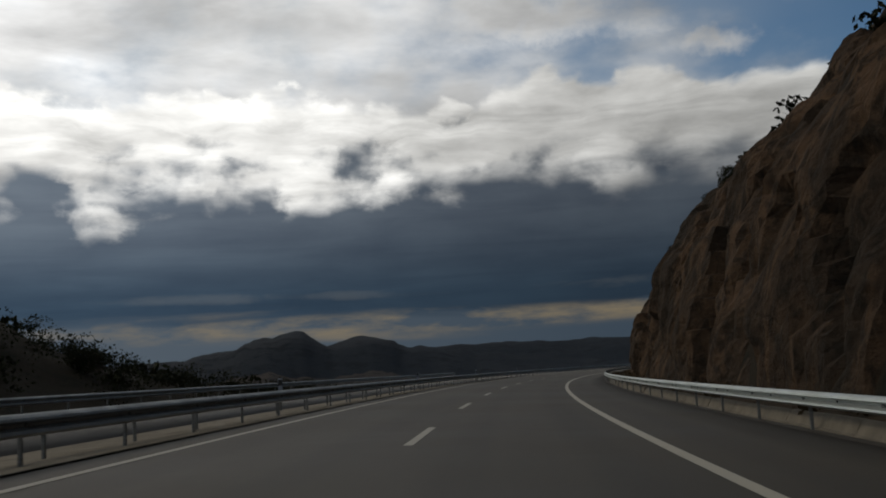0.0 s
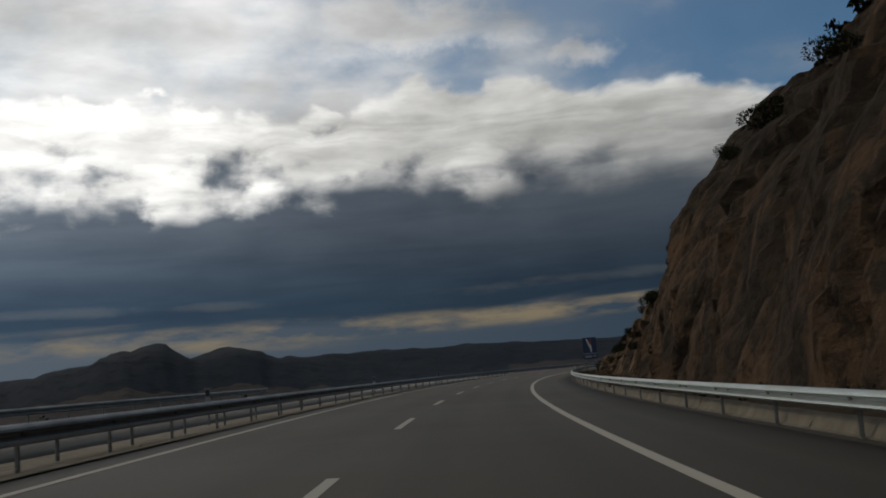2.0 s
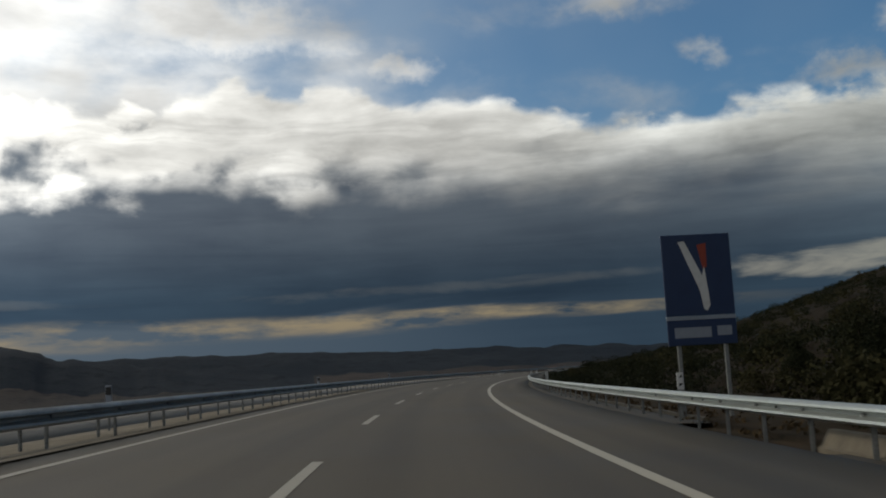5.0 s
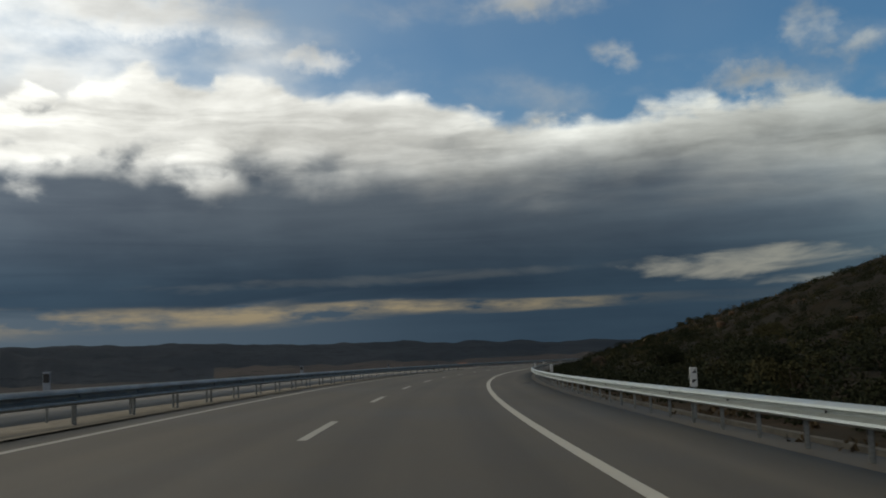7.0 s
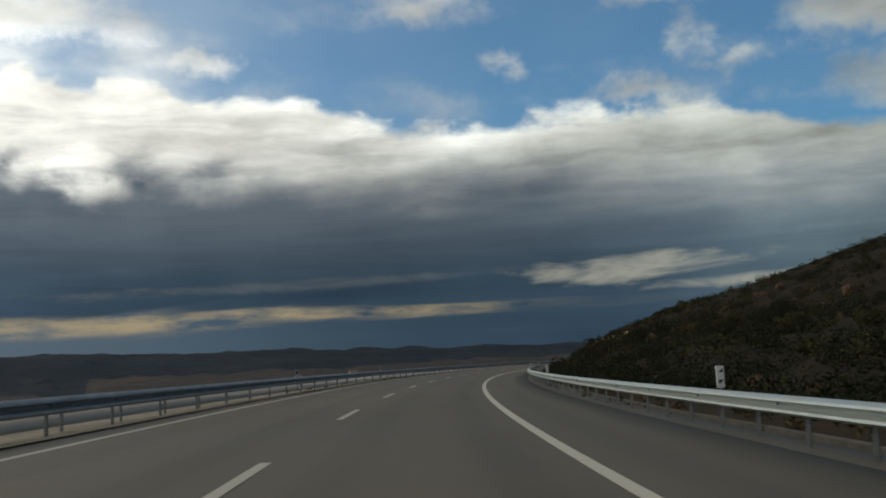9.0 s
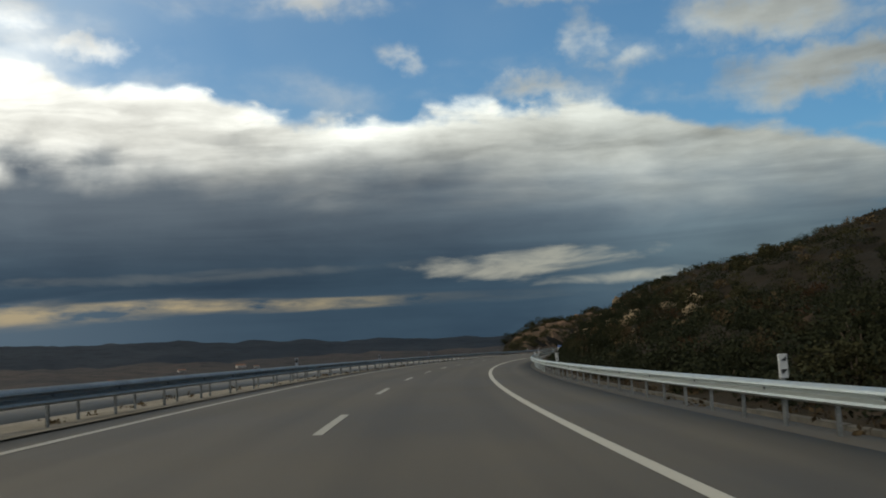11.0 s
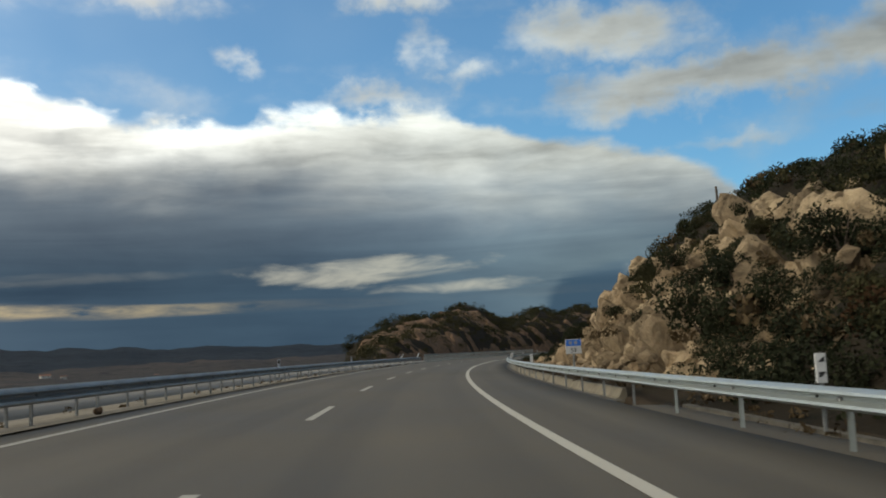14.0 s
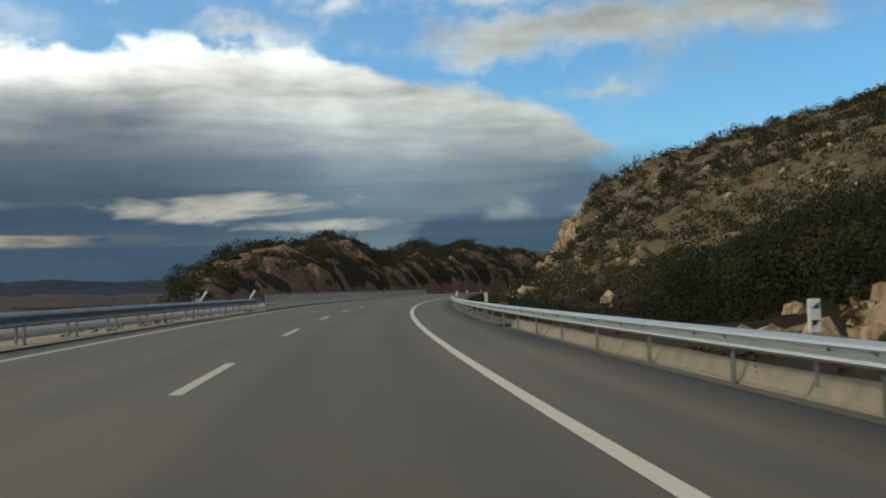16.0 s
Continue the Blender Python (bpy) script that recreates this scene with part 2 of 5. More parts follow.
    for az, el, half, thick, lean, k in ((37.6, 4.95, 6.6, 0.62, 0.055, 0.66), (43.4, 3.75, 5.2, 0.34, 0.012, 0.66), (18.0, 4.8, 14.0, 0.3, 0.02, 0.09), (-12.0, 4.7, 9.0, 0.25, -0.01, 0.1)):
        pu = N.m("DIVIDE", N.m("SUBTRACT", u, az), half)
        pv = N.m("DIVIDE", N.m("SUBTRACT", N.m("SUBTRACT", v, el), N.m("MULTIPLY", N.m("SUBTRACT", u, az), lean)), thick)
        pd = N.m("ADD", N.m("MULTIPLY", pu, pu), N.m("MULTIPLY", pv, pv))
        pm = N.step(N.m("ADD", pd, N.m("MULTIPLY", N.m("SUBTRACT", 0.5, rag), 7.5)), 1.5, -0.8)
        col = N.mix(N.m("MULTIPLY", pm, k), col, (0.34, 0.315, 0.27))
    # the whole sky is brighter towards the sun
    gain = N.curve(u, -70, 110, [(-70, 1.4), (-30, 1.7), (-14, 1.6), (-4, 1.40), (4, 1.34), (14, 1.28), (24, 1.18), (36, 1.20), (50, 1.16), (62, 1.08), (110, 1.0)])
    gain = N.m("MULTIPLY", gain, N.step(v, 21.0, 46.0, 1.0, 0.38))
    teal = N.curve(u, -70, 110, [(-70, 1.0), (15, 1.0), (35, 0.96), (50, 0.93), (110, 0.93)])
    col = N.mix(1.0, col, N.vec(N.m("MULTIPLY", gain, teal), gain, gain), "MULTIPLY")
    # below the horizon: ground tone
    col = N.mix(N.step(v, 0.0, -2.0), col, (0.05, 0.05, 0.05))
    bg = N.add("ShaderNodeBackground")
    N.put(bg.inputs[0], col)
    bg.inputs[1].default_value = 1.0
    out = N.add("ShaderNodeOutputWorld")
    N.t.links.new(bg.outputs[0], out.inputs[0])


build_world()
sun = new("sun", bpy.data.lights.new("sun", "SUN"))
sun.data.energy, sun.data.angle, sun.data.color = 0.95, radians(9), (1.0, 0.87, 0.68)
_d = Vector((math.sin(radians(SUN_AZ)) * math.cos(radians(SUN_EL)), math.cos(radians(SUN_AZ)) * math.cos(radians(SUN_EL)), math.sin(radians(SUN_EL))))
sun.matrix_world = look(_d * 100, (0, 0, 0))


# ---------------------------------------------------------------- materials
def material(name, rough=0.9, metal=0.0):
    mat = bpy.data.materials.new(name)
    mat.use_nodes = True
    N = Nodes(mat.node_tree)
    b = N.add("ShaderNodeBsdfPrincipled")
    b.inputs["Roughness"].default_value, b.inputs["Metallic"].default_value = rough, metal
    o = N.add("ShaderNodeOutputMaterial")
    N.t.links.new(b.outputs[0], o.inputs[0])
    return mat, N, b


def bump(N, b, height, dist=0.02, strength=0.6):
    n = N.add("ShaderNodeBump")
    n.inputs["Strength"].default_value, n.inputs["Distance"].default_value = strength, dist
    N.put(n.inputs["Height"], height)
    N.t.links.new(n.outputs[0], b.inputs["Normal"])


def where(N):
    return N.add("ShaderNodeTexCoord").outputs["Object"]


def mat_asphalt(name, base, wear=1.0):
    mat, N, b = material(name, 0.72)
    co = where(N)
    big = N.noise(co, 0.12, 5.0, 0.6)
    grit = N.noise(co, 60.0, 3.0, 0.7)
    uv = N.add("ShaderNodeUVMap").outputs[0]
    sep = N.add("ShaderNodeSeparateXYZ")
    N.put(sep.inputs[0], uv)
    # two wheel tracks in each lane, along the road
    lane = N.m("ABSOLUTE", N.m("SUBTRACT", N.m("FRACT", N.m("DIVIDE", sep.outputs[0], 1.9)), 0.5))
    track = N.m("MULTIPLY", N.step(lane, 0.28, 0.08), 0.16 * wear)
    streak = N.noise(N.vec(N.m("MULTIPLY", sep.outputs[0], 2.2), N.m("MULTIPLY", sep.outputs[1], 0.03)), 1.0, 4.0, 0.6)
    val = N.m("ADD", N.m("ADD", N.lin(big, 0.3, 0.7, 0.78, 1.18), N.lin(grit, 0.2, 0.8, -0.16, 0.16)), N.m("MULTIPLY", N.m("SUBTRACT", streak, 0.5), 0.3))
    val = N.m("SUBTRACT", val, track)
    # the first stretch is darkened to stand for its cloud shade; patched strips follow
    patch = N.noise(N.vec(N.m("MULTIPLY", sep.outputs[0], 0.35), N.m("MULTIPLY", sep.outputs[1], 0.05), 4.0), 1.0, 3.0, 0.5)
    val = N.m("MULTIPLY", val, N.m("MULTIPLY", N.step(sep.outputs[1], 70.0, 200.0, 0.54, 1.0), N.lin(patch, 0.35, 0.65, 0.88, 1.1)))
    tone = N.mix(1.0, N.vec(val, val, val), base, "MULTIPLY")
    N.put(b.inputs["Base Color"], tone)
    N.put(b.inputs["Roughness"], N.lin(big, 0.3, 0.7, 0.62, 0.78))
    bump(N, b, N.noise(co, 110.0, 2.0, 0.6), 0.004, 0.5)
    return mat


def mat_paint(name, base):
    mat, N, b = material(name, 0.6)
    co = where(N)
    wear = N.noise(co, 9.0, 6.0, 0.7)
    g = N.noise(co, 0.6, 3.0, 0.5)
    c = N.mix(N.step(wear, 0.60, 0.72), base, (0.16, 0.155, 0.145))
    N.put(b.inputs["Base Color"], N.mix(N.lin(g, 0.3, 0.7, 0.0, 0.25), c, (0.42, 0.40, 0.36)))
    bump(N, b, wear, 0.003, 0.4)
    return mat


def mat_rock(name, light, mid, dark, scale=1.0):
    mat, N, b = material(name, 0.95)
    b.inputs["Specular IOR Level"].default_value = 0.12
    co = where(N)
    n1 = N.noise(co, 0.22 * scale, 6.0, 0.6, 0.6)
    n2 = N.noise(co, 1.6 * scale, 8.0, 0.65, 0.4)
    n3 = N.noise(co, 14.0, 4.0, 0.65)
    sepm = N.add("ShaderNodeMapping")
    sepm.inputs["Scale"].default_value = (1.0, 1.0, 0.25)
    N.put(sepm.inputs["Vector"], co)
    stain = N.noise(sepm.outputs[0], 0.8, 6.0, 0.65, 0.5)
    c = N.mix(N.step(n1, 0.38, 0.64), mid, light)
    c = N.mix(N.m("MULTIPLY", N.step(n2, 0.45, 0.62), 0.8), c, dark)
    wide = N.noise(co, 0.11 * scale, 5.0, 0.55, 0.8)
    c = N.mix(N.step(wide, 0.48, 0.6, 0.0, 0.65), c, tuple(1.35 * k for k in dark))
    c = N.mix(N.m("MULTIPLY", N.step(stain, 0.52, 0.68), 0.6), c, tuple(1.25 * k for k in light))
    c = N.mix(N.m("MULTIPLY", N.step(n3, 0.35, 0.75), 0.35), c, N.mix(1.0, c, (1.35, 1.3, 1.2), "MULTIPLY"))
    crack = N.voro(co, 0.75 * scale, "DISTANCE_TO_EDGE")
    c = N.mix(N.step(crack, 0.05, 0.0, 0.0, 0.18), c, (0.05, 0.045, 0.04))
    N.put(b.inputs["Base Color"], c)
    hgt = N.m("ADD", N.m("MULTIPLY", n2, 1.0), N.m("MULTIPLY", n3, 0.25))
    hgt = N.m("ADD", hgt, N.m("MULTIPLY", N.step(crack, 0.0, 0.08), 0.12))
    bump(N, b, hgt, 0.35, 0.8)
    return mat


def mat_soil(name, soil, grass, brush, s=1.0):
    mat, N, b = material(name, 0.97)
    b.inputs["Specular IOR Level"].default_value = 0.1
    co = where(N)
    n1 = N.noise(co, 0.05 * s, 6.0, 0.6, 0.4)
    n2 = N.noise(co, 0.6 * s, 7.0, 0.65)
    n3 = N.noise(co, 7.0 * s, 4.0, 0.7)
    c = N.mix(N.step(n1, 0.4, 0.6), soil, grass)
    c = N.mix(N.step(n2, 0.5, 0.64, 0.0, 0.85), c, brush)
    v = N.lin(n3, 0.25, 0.75, 0.7, 1.3)
    N.put(b.inputs["Base Color"], N.mix(1.0, c, N.vec(v, v, v), "MULTIPLY"))
    bump(N, b, N.m("ADD", n2, N.m("MULTIPLY", n3, 0.3)), 0.12 / s, 0.8)
    return mat


def mat_metal(name, base, rough=0.45, metal=0.75):
    mat, N, b = material(name, rough, metal)
    co = where(N)
    n = N.noise(co, 1.3, 5.0, 0.6)
    n2 = N.noise(co, 24.0, 3.0, 0.6)
    c = N.mix(N.lin(n, 0.35, 0.7, 0.0, 0.5), base, (base[0] * 0.7, base[1] * 0.7, base[2] * 0.68))
    N.put(b.inputs["Base Color"], N.mix(N.lin(n2, 0.4, 0.7, 0.0, 0.25), c, (0.62, 0.64, 0.64)))
    N.put(b.inputs["Roughness"], N.lin(n, 0.3, 0.7, rough - 0.08, rough + 0.14))
    return mat


def mat_plain(name, base, rough=0.6, spread=0.12, scale=6.0, metal=0.0):
    mat, N, b = material(name, rough, metal)
    co = where(N)
    n = N.noise(co, scale, 6.0, 0.65)
    v = N.lin(n, 0.3, 0.7, 1.0 - spread, 1.0 + spread)
    N.put(b.inputs["Base Color"], N.mix(1.0, N.vec(v, v, v), base, "MULTIPLY"))
    bump(N, b, n, 0.01, 0.25)
    return mat


def mat_leaf(name, a, bcol):
    mat, N, b = material(name, 0.8)
    info = N.add("ShaderNodeObjectInfo")
    rnd = N.add("ShaderNodeNewGeometry").outputs["Random Per Island"]
    t = N.m("ADD", N.m("MULTIPLY", info.outputs["Random"], 0.5), N.m("MULTIPLY", rnd, 0.5))
    N.put(b.inputs["Base Color"], N.mix(t, a, bcol))
    b.inputs["Specular IOR Level"].default_value = 0.08
    return mat


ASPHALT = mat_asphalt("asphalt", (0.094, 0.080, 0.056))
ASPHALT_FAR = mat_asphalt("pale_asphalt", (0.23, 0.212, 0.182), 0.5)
PAINT = mat_paint("road_paint", (0.50, 0.475, 0.40))
PAINT_WORN = mat_paint("worn_road_paint", (0.40, 0.38, 0.32))
# brown rock with the cliff's cloud shade included in its low tones
ROCK_DARK = mat_rock("brown_rock", (0.105, 0.066, 0.040), (0.044, 0.032, 0.023), (0.018, 0.016, 0.013))
ROCK_RUST = mat_rock("rust_brown_rock", (0.19, 0.130, 0.084), (0.070, 0.048, 0.034), (0.020, 0.017, 0.013))
ROCK_PALE = mat_rock("sandstone", (0.42, 0.33, 0.215), (0.27, 0.20, 0.126), (0.12, 0.092, 0.062))
# brown soil, darkened in its colours for the cloud shade on the inner slope
SOIL = mat_soil("shaded_scrub_soil", (0.024, 0.019, 0.013), (0.019, 0.016, 0.010), (0.009, 0.010, 0.007))
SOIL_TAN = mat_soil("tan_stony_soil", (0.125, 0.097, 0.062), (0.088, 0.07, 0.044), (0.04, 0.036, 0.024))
VERGE = mat_soil("verge_earth", (0.05, 0.037, 0.025), (0.036, 0.029, 0.019), (0.02, 0.018, 0.012), 3.0)
GRAVEL = mat_soil("verge_gravel", (0.27, 0.245, 0.205), (0.22, 0.198, 0.16), (0.15, 0.13, 0.10), 3.0)
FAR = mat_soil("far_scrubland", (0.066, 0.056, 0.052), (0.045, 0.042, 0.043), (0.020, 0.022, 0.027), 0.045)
# distance haze is put into the ridge's blue base colours
RIDGE_HAZY = mat_soil("far_ridge_haze_blue", (0.022, 0.030, 0.042), (0.012, 0.020, 0.032), (0.006, 0.011, 0.019), 0.04)
STEEL = mat_metal("galvanised_steel", (0.50, 0.545, 0.535), 0.44, 0.82)
STEEL_DULL = mat_metal("weathered_steel", (0.22, 0.23, 0.23), 0.6, 0.6)
# darker copy of the steel: the median beam's shaded face put into colour
STEEL_SHADED = mat_metal("shaded_median_steel", (0.26, 0.28, 0.29), 0.52, 0.65)
CONCRETE = mat_plain("gutter_concrete", (0.18, 0.158, 0.115), 0.9, 0.25, 2.5)


# ---------------------------------------------------------------- the road's line
KNOT_S = [-10.0, 95.0, 200.0, 305.0, 410.0, 515.0, 620.0]
KNOT_K = [0.00111, 0.001412, 0.001459, 0.001562, 0.001548, 0.0013, 0.00126]
BANK, LANE = 0.0326, 3.8
_s = np.arange(-400.0, 1800.5, 1.0)
_k = np.interp(_s, KNOT_S, KNOT_K)
_th = np.concatenate([[0], np.cumsum((_k[1:] + _k[:-1]) / 2)])
_th -= np.interp(0, _s, _th)
_mid = (_th[1:] + _th[:-1]) / 2
_x = np.concatenate([[0], np.cumsum(np.sin(_mid))])
_y = np.concatenate([[0], np.cumsum(np.cos(_mid))])
_x -= np.interp(0, _s, _x)
_y -= np.interp(0, _s, _y)


def xy(s, lat):
    """Plan place at s metres along the right edge line, lat metres to its left."""
    th = np.interp(s, _s, _th)
    return np.interp(s, _s, _x) - lat * np.cos(th), np.interp(s, _s, _y) + lat * np.sin(th)


def heading(s):
    return float(np.interp(s, _s, _th))


def road_z(lat):
    return BANK * lat


def at(s, lat, z=0.0):
    """World place: z metres over the banked road surface."""
    a, b = xy(s, lat)
    return Vector((float(a), float(b), road_z(lat) + z))


def stand(s, lat, z, turn=0.0):
    """Pose of a thing that faces back along the road (its -y towards the oncoming driver)."""
    a, b = xy(s, lat)
    return pose(float(a), float(b), z, 0, 0, -math.degrees(heading(s)) + turn)


# ---------------------------------------------------------------- mesh helpers
def mesh_of(name, verts, faces, mats, smooth=False, uvs=None, index=None):
    me = bpy.data.meshes.new(name)
    me.from_pydata([tuple(map(float, v)) for v in verts], [], faces)
    for m in mats if isinstance(mats, (list, tuple)) else [mats]:
        me.materials.append(m)
    if index is not None:
        me.polygons.foreach_set("material_index", np.asarray(index, dtype=np.int32))
    if smooth:
        me.polygons.foreach_set("use_smooth", np.ones(len(faces), dtype=bool))
    if uvs is not None:
        lay = me.uv_layers.new(name="UVMap")
        li = np.empty(len(me.loops), dtype=np.int32)
        me.loops.foreach_get("vertex_index", li)
        lay.data.foreach_set("uv", np.asarray(uvs, dtype=np.float32)[li].ravel())
    me.update()
    return me


def grid_faces(n, m):
    return [(i * m + j, i * m + j + 1, (i + 1) * m + j + 1, (i + 1) * m + j) for i in range(n - 1) for j in range(m - 1)]


def strip(name, ss, lats, z, mat, smooth=True, flip=True):
    """A sheet over the road's plan; z is a function of s and lat or a height above the road."""
    S, L = np.meshgrid(ss, lats, indexing="ij")
    X, Y = xy(S, L)
    Z = z(S, L) if callable(z) else road_z(L) + z
    f = grid_faces(len(ss), len(lats))
    return mesh_of(name, np.stack([X, Y, Z], -1).reshape(-1, 3), f, mat, smooth, np.stack([L, S], -1).reshape(-1, 2))


def part(name, bm, mat, parent, label="", mats=None):
    me = bm if isinstance(bm, bpy.types.Mesh) else bpy.data.meshes.new(name)
    if not isinstance(bm, bpy.types.Mesh):
        bm.to_mesh(me)
        bm.free()
        me.materials.append(mat)
    ob = new(name, me)
    ob.parent = parent
    if label:
        tagged(ob, label)
    return ob


def box(bm, cx, cy, cz, sx, sy, sz, bevel=0.0):
    """A box, bevelled, added to bm."""
    r = bmesh.ops.create_cube(bm, size=1.0, matrix=Matrix.Translation((cx, cy, cz)) @ Matrix.Diagonal((sx, sy, sz, 1)))
    if bevel:
        es = {e for v in r["verts"] for e in v.link_edges}
        bmesh.ops.bevel(bm, geom=list(es), offset=bevel, segments=1, affect="EDGES")
    return bm


def rng(seed):
    return np.random.RandomState(seed)


def fbm(x, y, z, octs=4, gain=0.5):
    """Layered noise over arrays."""
    out = np.empty(len(x))
    for i in range(len(x)):
        out[i] = noise.fractal((x[i], y[i], z[i]), 1.0, 2.0, octs)
    return out


# ---------------------------------------------------------------- ground
R_LAT = [-3.4, -5.3, -6.2, -7.0, -9.0, -14.0, -22.0, -35.0, -60.0, -120.0, -400.0]
R_TAB = [
    (-60, [-0.25, 0.0, 3.6, 6.4, 9.8, 14.4, 21.5, 30, 40, 52, 60]),
    (60, [-0.25, 0.0, 3.6, 6.4, 9.8, 14.4, 21.5, 30, 40, 52, 60]),
    (108, [-0.25, 0.0, 2.7, 5.3, 8.8, 13.7, 21.5, 30, 40, 52, 60]),
    (120.5, [-0.25, 0.0, 2.4, 5.0, 8.6, 13.5, 20.5, 29, 38, 50, 58]),
    (124, [-0.25, 0.0, 1.0, 2.8, 6.0, 12.0, 17.5, 25, 33, 43, 54]),
    (130, [-0.25, 0.0, 0.6, 2.3, 5.6, 12.0, 18.0, 25, 33, 42, 52]),
    (140, [-0.25, 0.0, 0.8, 2.0, 5.4, 11.0, 17.0, 24, 32, 41, 52]),
    (150, [-0.25, 0.0, 0.7, 1.8, 4.8, 9.6, 14.8, 21, 29, 39, 50]),
    (160, [-0.25, 0.0, 0.5, 1.3, 3.8, 7.7, 11.8, 16.5, 24, 34, 48]),
    (168, [-0.25, -0.1, 0.3, 0.8, 2.6, 5.6, 9.0, 14.5, 22, 32, 46]),
    (182, [-0.3, -0.3, -0.2, 0.0, 0.7, 2.4, 5.5, 11, 19, 30, 45]),
    (205, [-0.3, -0.35, -0.3, -0.1, 0.4, 1.3, 3.4, 8, 16, 28, 45]),
    (260, [-0.3, -0.4, -0.35, -0.2, 0.3, 0.9, 2.3, 6.5, 14, 27, 45]),
    (300, [-0.3, -0.4, -0.35, -0.2, 0.2, 0.9, 2.0, 6.6, 14, 27, 45]),
    (360, [-0.3, -0.3, -0.1, 0.1, 0.6, 1.4, 2.6, 7.4, 15, 28, 46]),
    (390, [-0.3, -0.3, -0.1, 0.3, 1.1, 1.9, 3.6, 8.2, 16, 28, 46]),
    (420, [-0.3, -0.3, 0.0, 0.5, 1.7, 2.8, 5.4, 9.4, 17, 29, 46]),
    (445, [-0.3, -0.3, 0.2, 0.8, 2.4, 4.0, 7.0, 10.4, 18, 29, 45]),
    (464, [-0.3, -0.3, 0.4, 1.2, 2.8, 4.8, 7.2, 11.0, 18.5, 29, 45]),
    (480, [-0.25, 0.0, 0.9, 1.7, 3.3, 5.6, 7.9, 11.6, 19, 29, 45]),
    (500, [-0.25, 0.0, 0.8, 1.6, 3.4, 6.7, 8.6, 12.4, 20, 29, 45]),
    (515, [-0.25, 0.0, 0.7, 1.4, 3.2, 8.0, 10.2, 13.0, 20, 29, 45]),
    (530, [-0.25, 0.0, 0.6, 1.3, 3.2, 8.2, 11.4, 13.8, 20.5, 29, 45]),
    (545, [-0.25, 0.0, 0.5, 1.1, 2.9, 6.6, 11.0, 14.2, 21, 29, 45]),
    (556, [-0.25, -0.1, 0.0, 0.1, 0.5, 2.2, 5.4, 12.0, 20, 34, 45]),
    (566, [-0.25, -0.1, 0.0, 0.1, 0.5, 2.0, 4.6, 9.0, 17, 32, 45]),
    (594, [-0.25, -0.1, 0.0, 0.2, 0.5, 1.5, 3.0, 6.0, 14, 30, 45]),
    (634, [-0.25, -0.1, 0.0, 0.2, 0.4, 1.2, 3.2, 7.0, 15, 30, 50]),
    (685, [-0.25, -0.1, 0.0, 0.2, 0.5, 2.0, 7.0, 13.0, 22, 36, 60]),
    (736, [-0.25, -0.1, 0.1, 0.3, 1.0, 5.0, 12.0, 20.0, 28, 44, 66]),
    (768, [-0.25, 0.0, 0.8, 2.0, 4.5, 10.0, 19.0, 26.0, 34, 50, 70]),
    (786, [-0.25, 0.6, 2.4, 4.4, 8.6, 16.5, 25.0, 30.5, 37, 53, 72]),
    (820, [-0.25, 0.6, 2.2, 4.0, 8.0, 16.0, 25.0, 31.5, 38, 54, 72]),
    (900, [-0.25, 0.2, 1.0, 2.0, 4.4, 10.0, 19.0, 28.0, 38, 54, 72]),
]
_rs = np.array([r[0] for r in R_TAB], dtype=float)
_rz = np.array([r[1] for r in R_TAB], dtype=float)


def right_z(s, lat):
    """Height of the slope on the inner side of the bend."""
    i = np.clip(np.searchsorted(_rs, s) - 1, 0, len(_rs) - 2)
    f = np.clip((s - _rs[i]) / (_rs[i + 1] - _rs[i]), 0, 1)
    f = f * f * (3 - 2 * f)
    ax = -np.array(R_LAT)
    out = np.empty_like(s)
    for k in np.ndindex(s.shape):
        row = _rz[i[k]] * (1 - f[k]) + _rz[i[k] + 1] * f[k]
        out[k] = np.interp(-lat[k], ax, row)
    return out


def rockiness(s):
    """How far the cut slope at s is bare rock."""
    a = np.clip((170 - s) / 8, 0, 1)
    b = np.clip((s - 490) / 4, 0, 1) * np.clip((553 - s) / 5, 0, 1)
    c = np.clip((s - 742) / 8, 0, 1) * np.clip((836 - s) / 10, 0, 1)
    return np.maximum(np.maximum(a, b), c)


def hill_along(s, lat):
    return s + np.interp(lat, [24, 36, 48, 60, 90, 160, 300], [68, 31, 0, -29, -95, -240, -520])


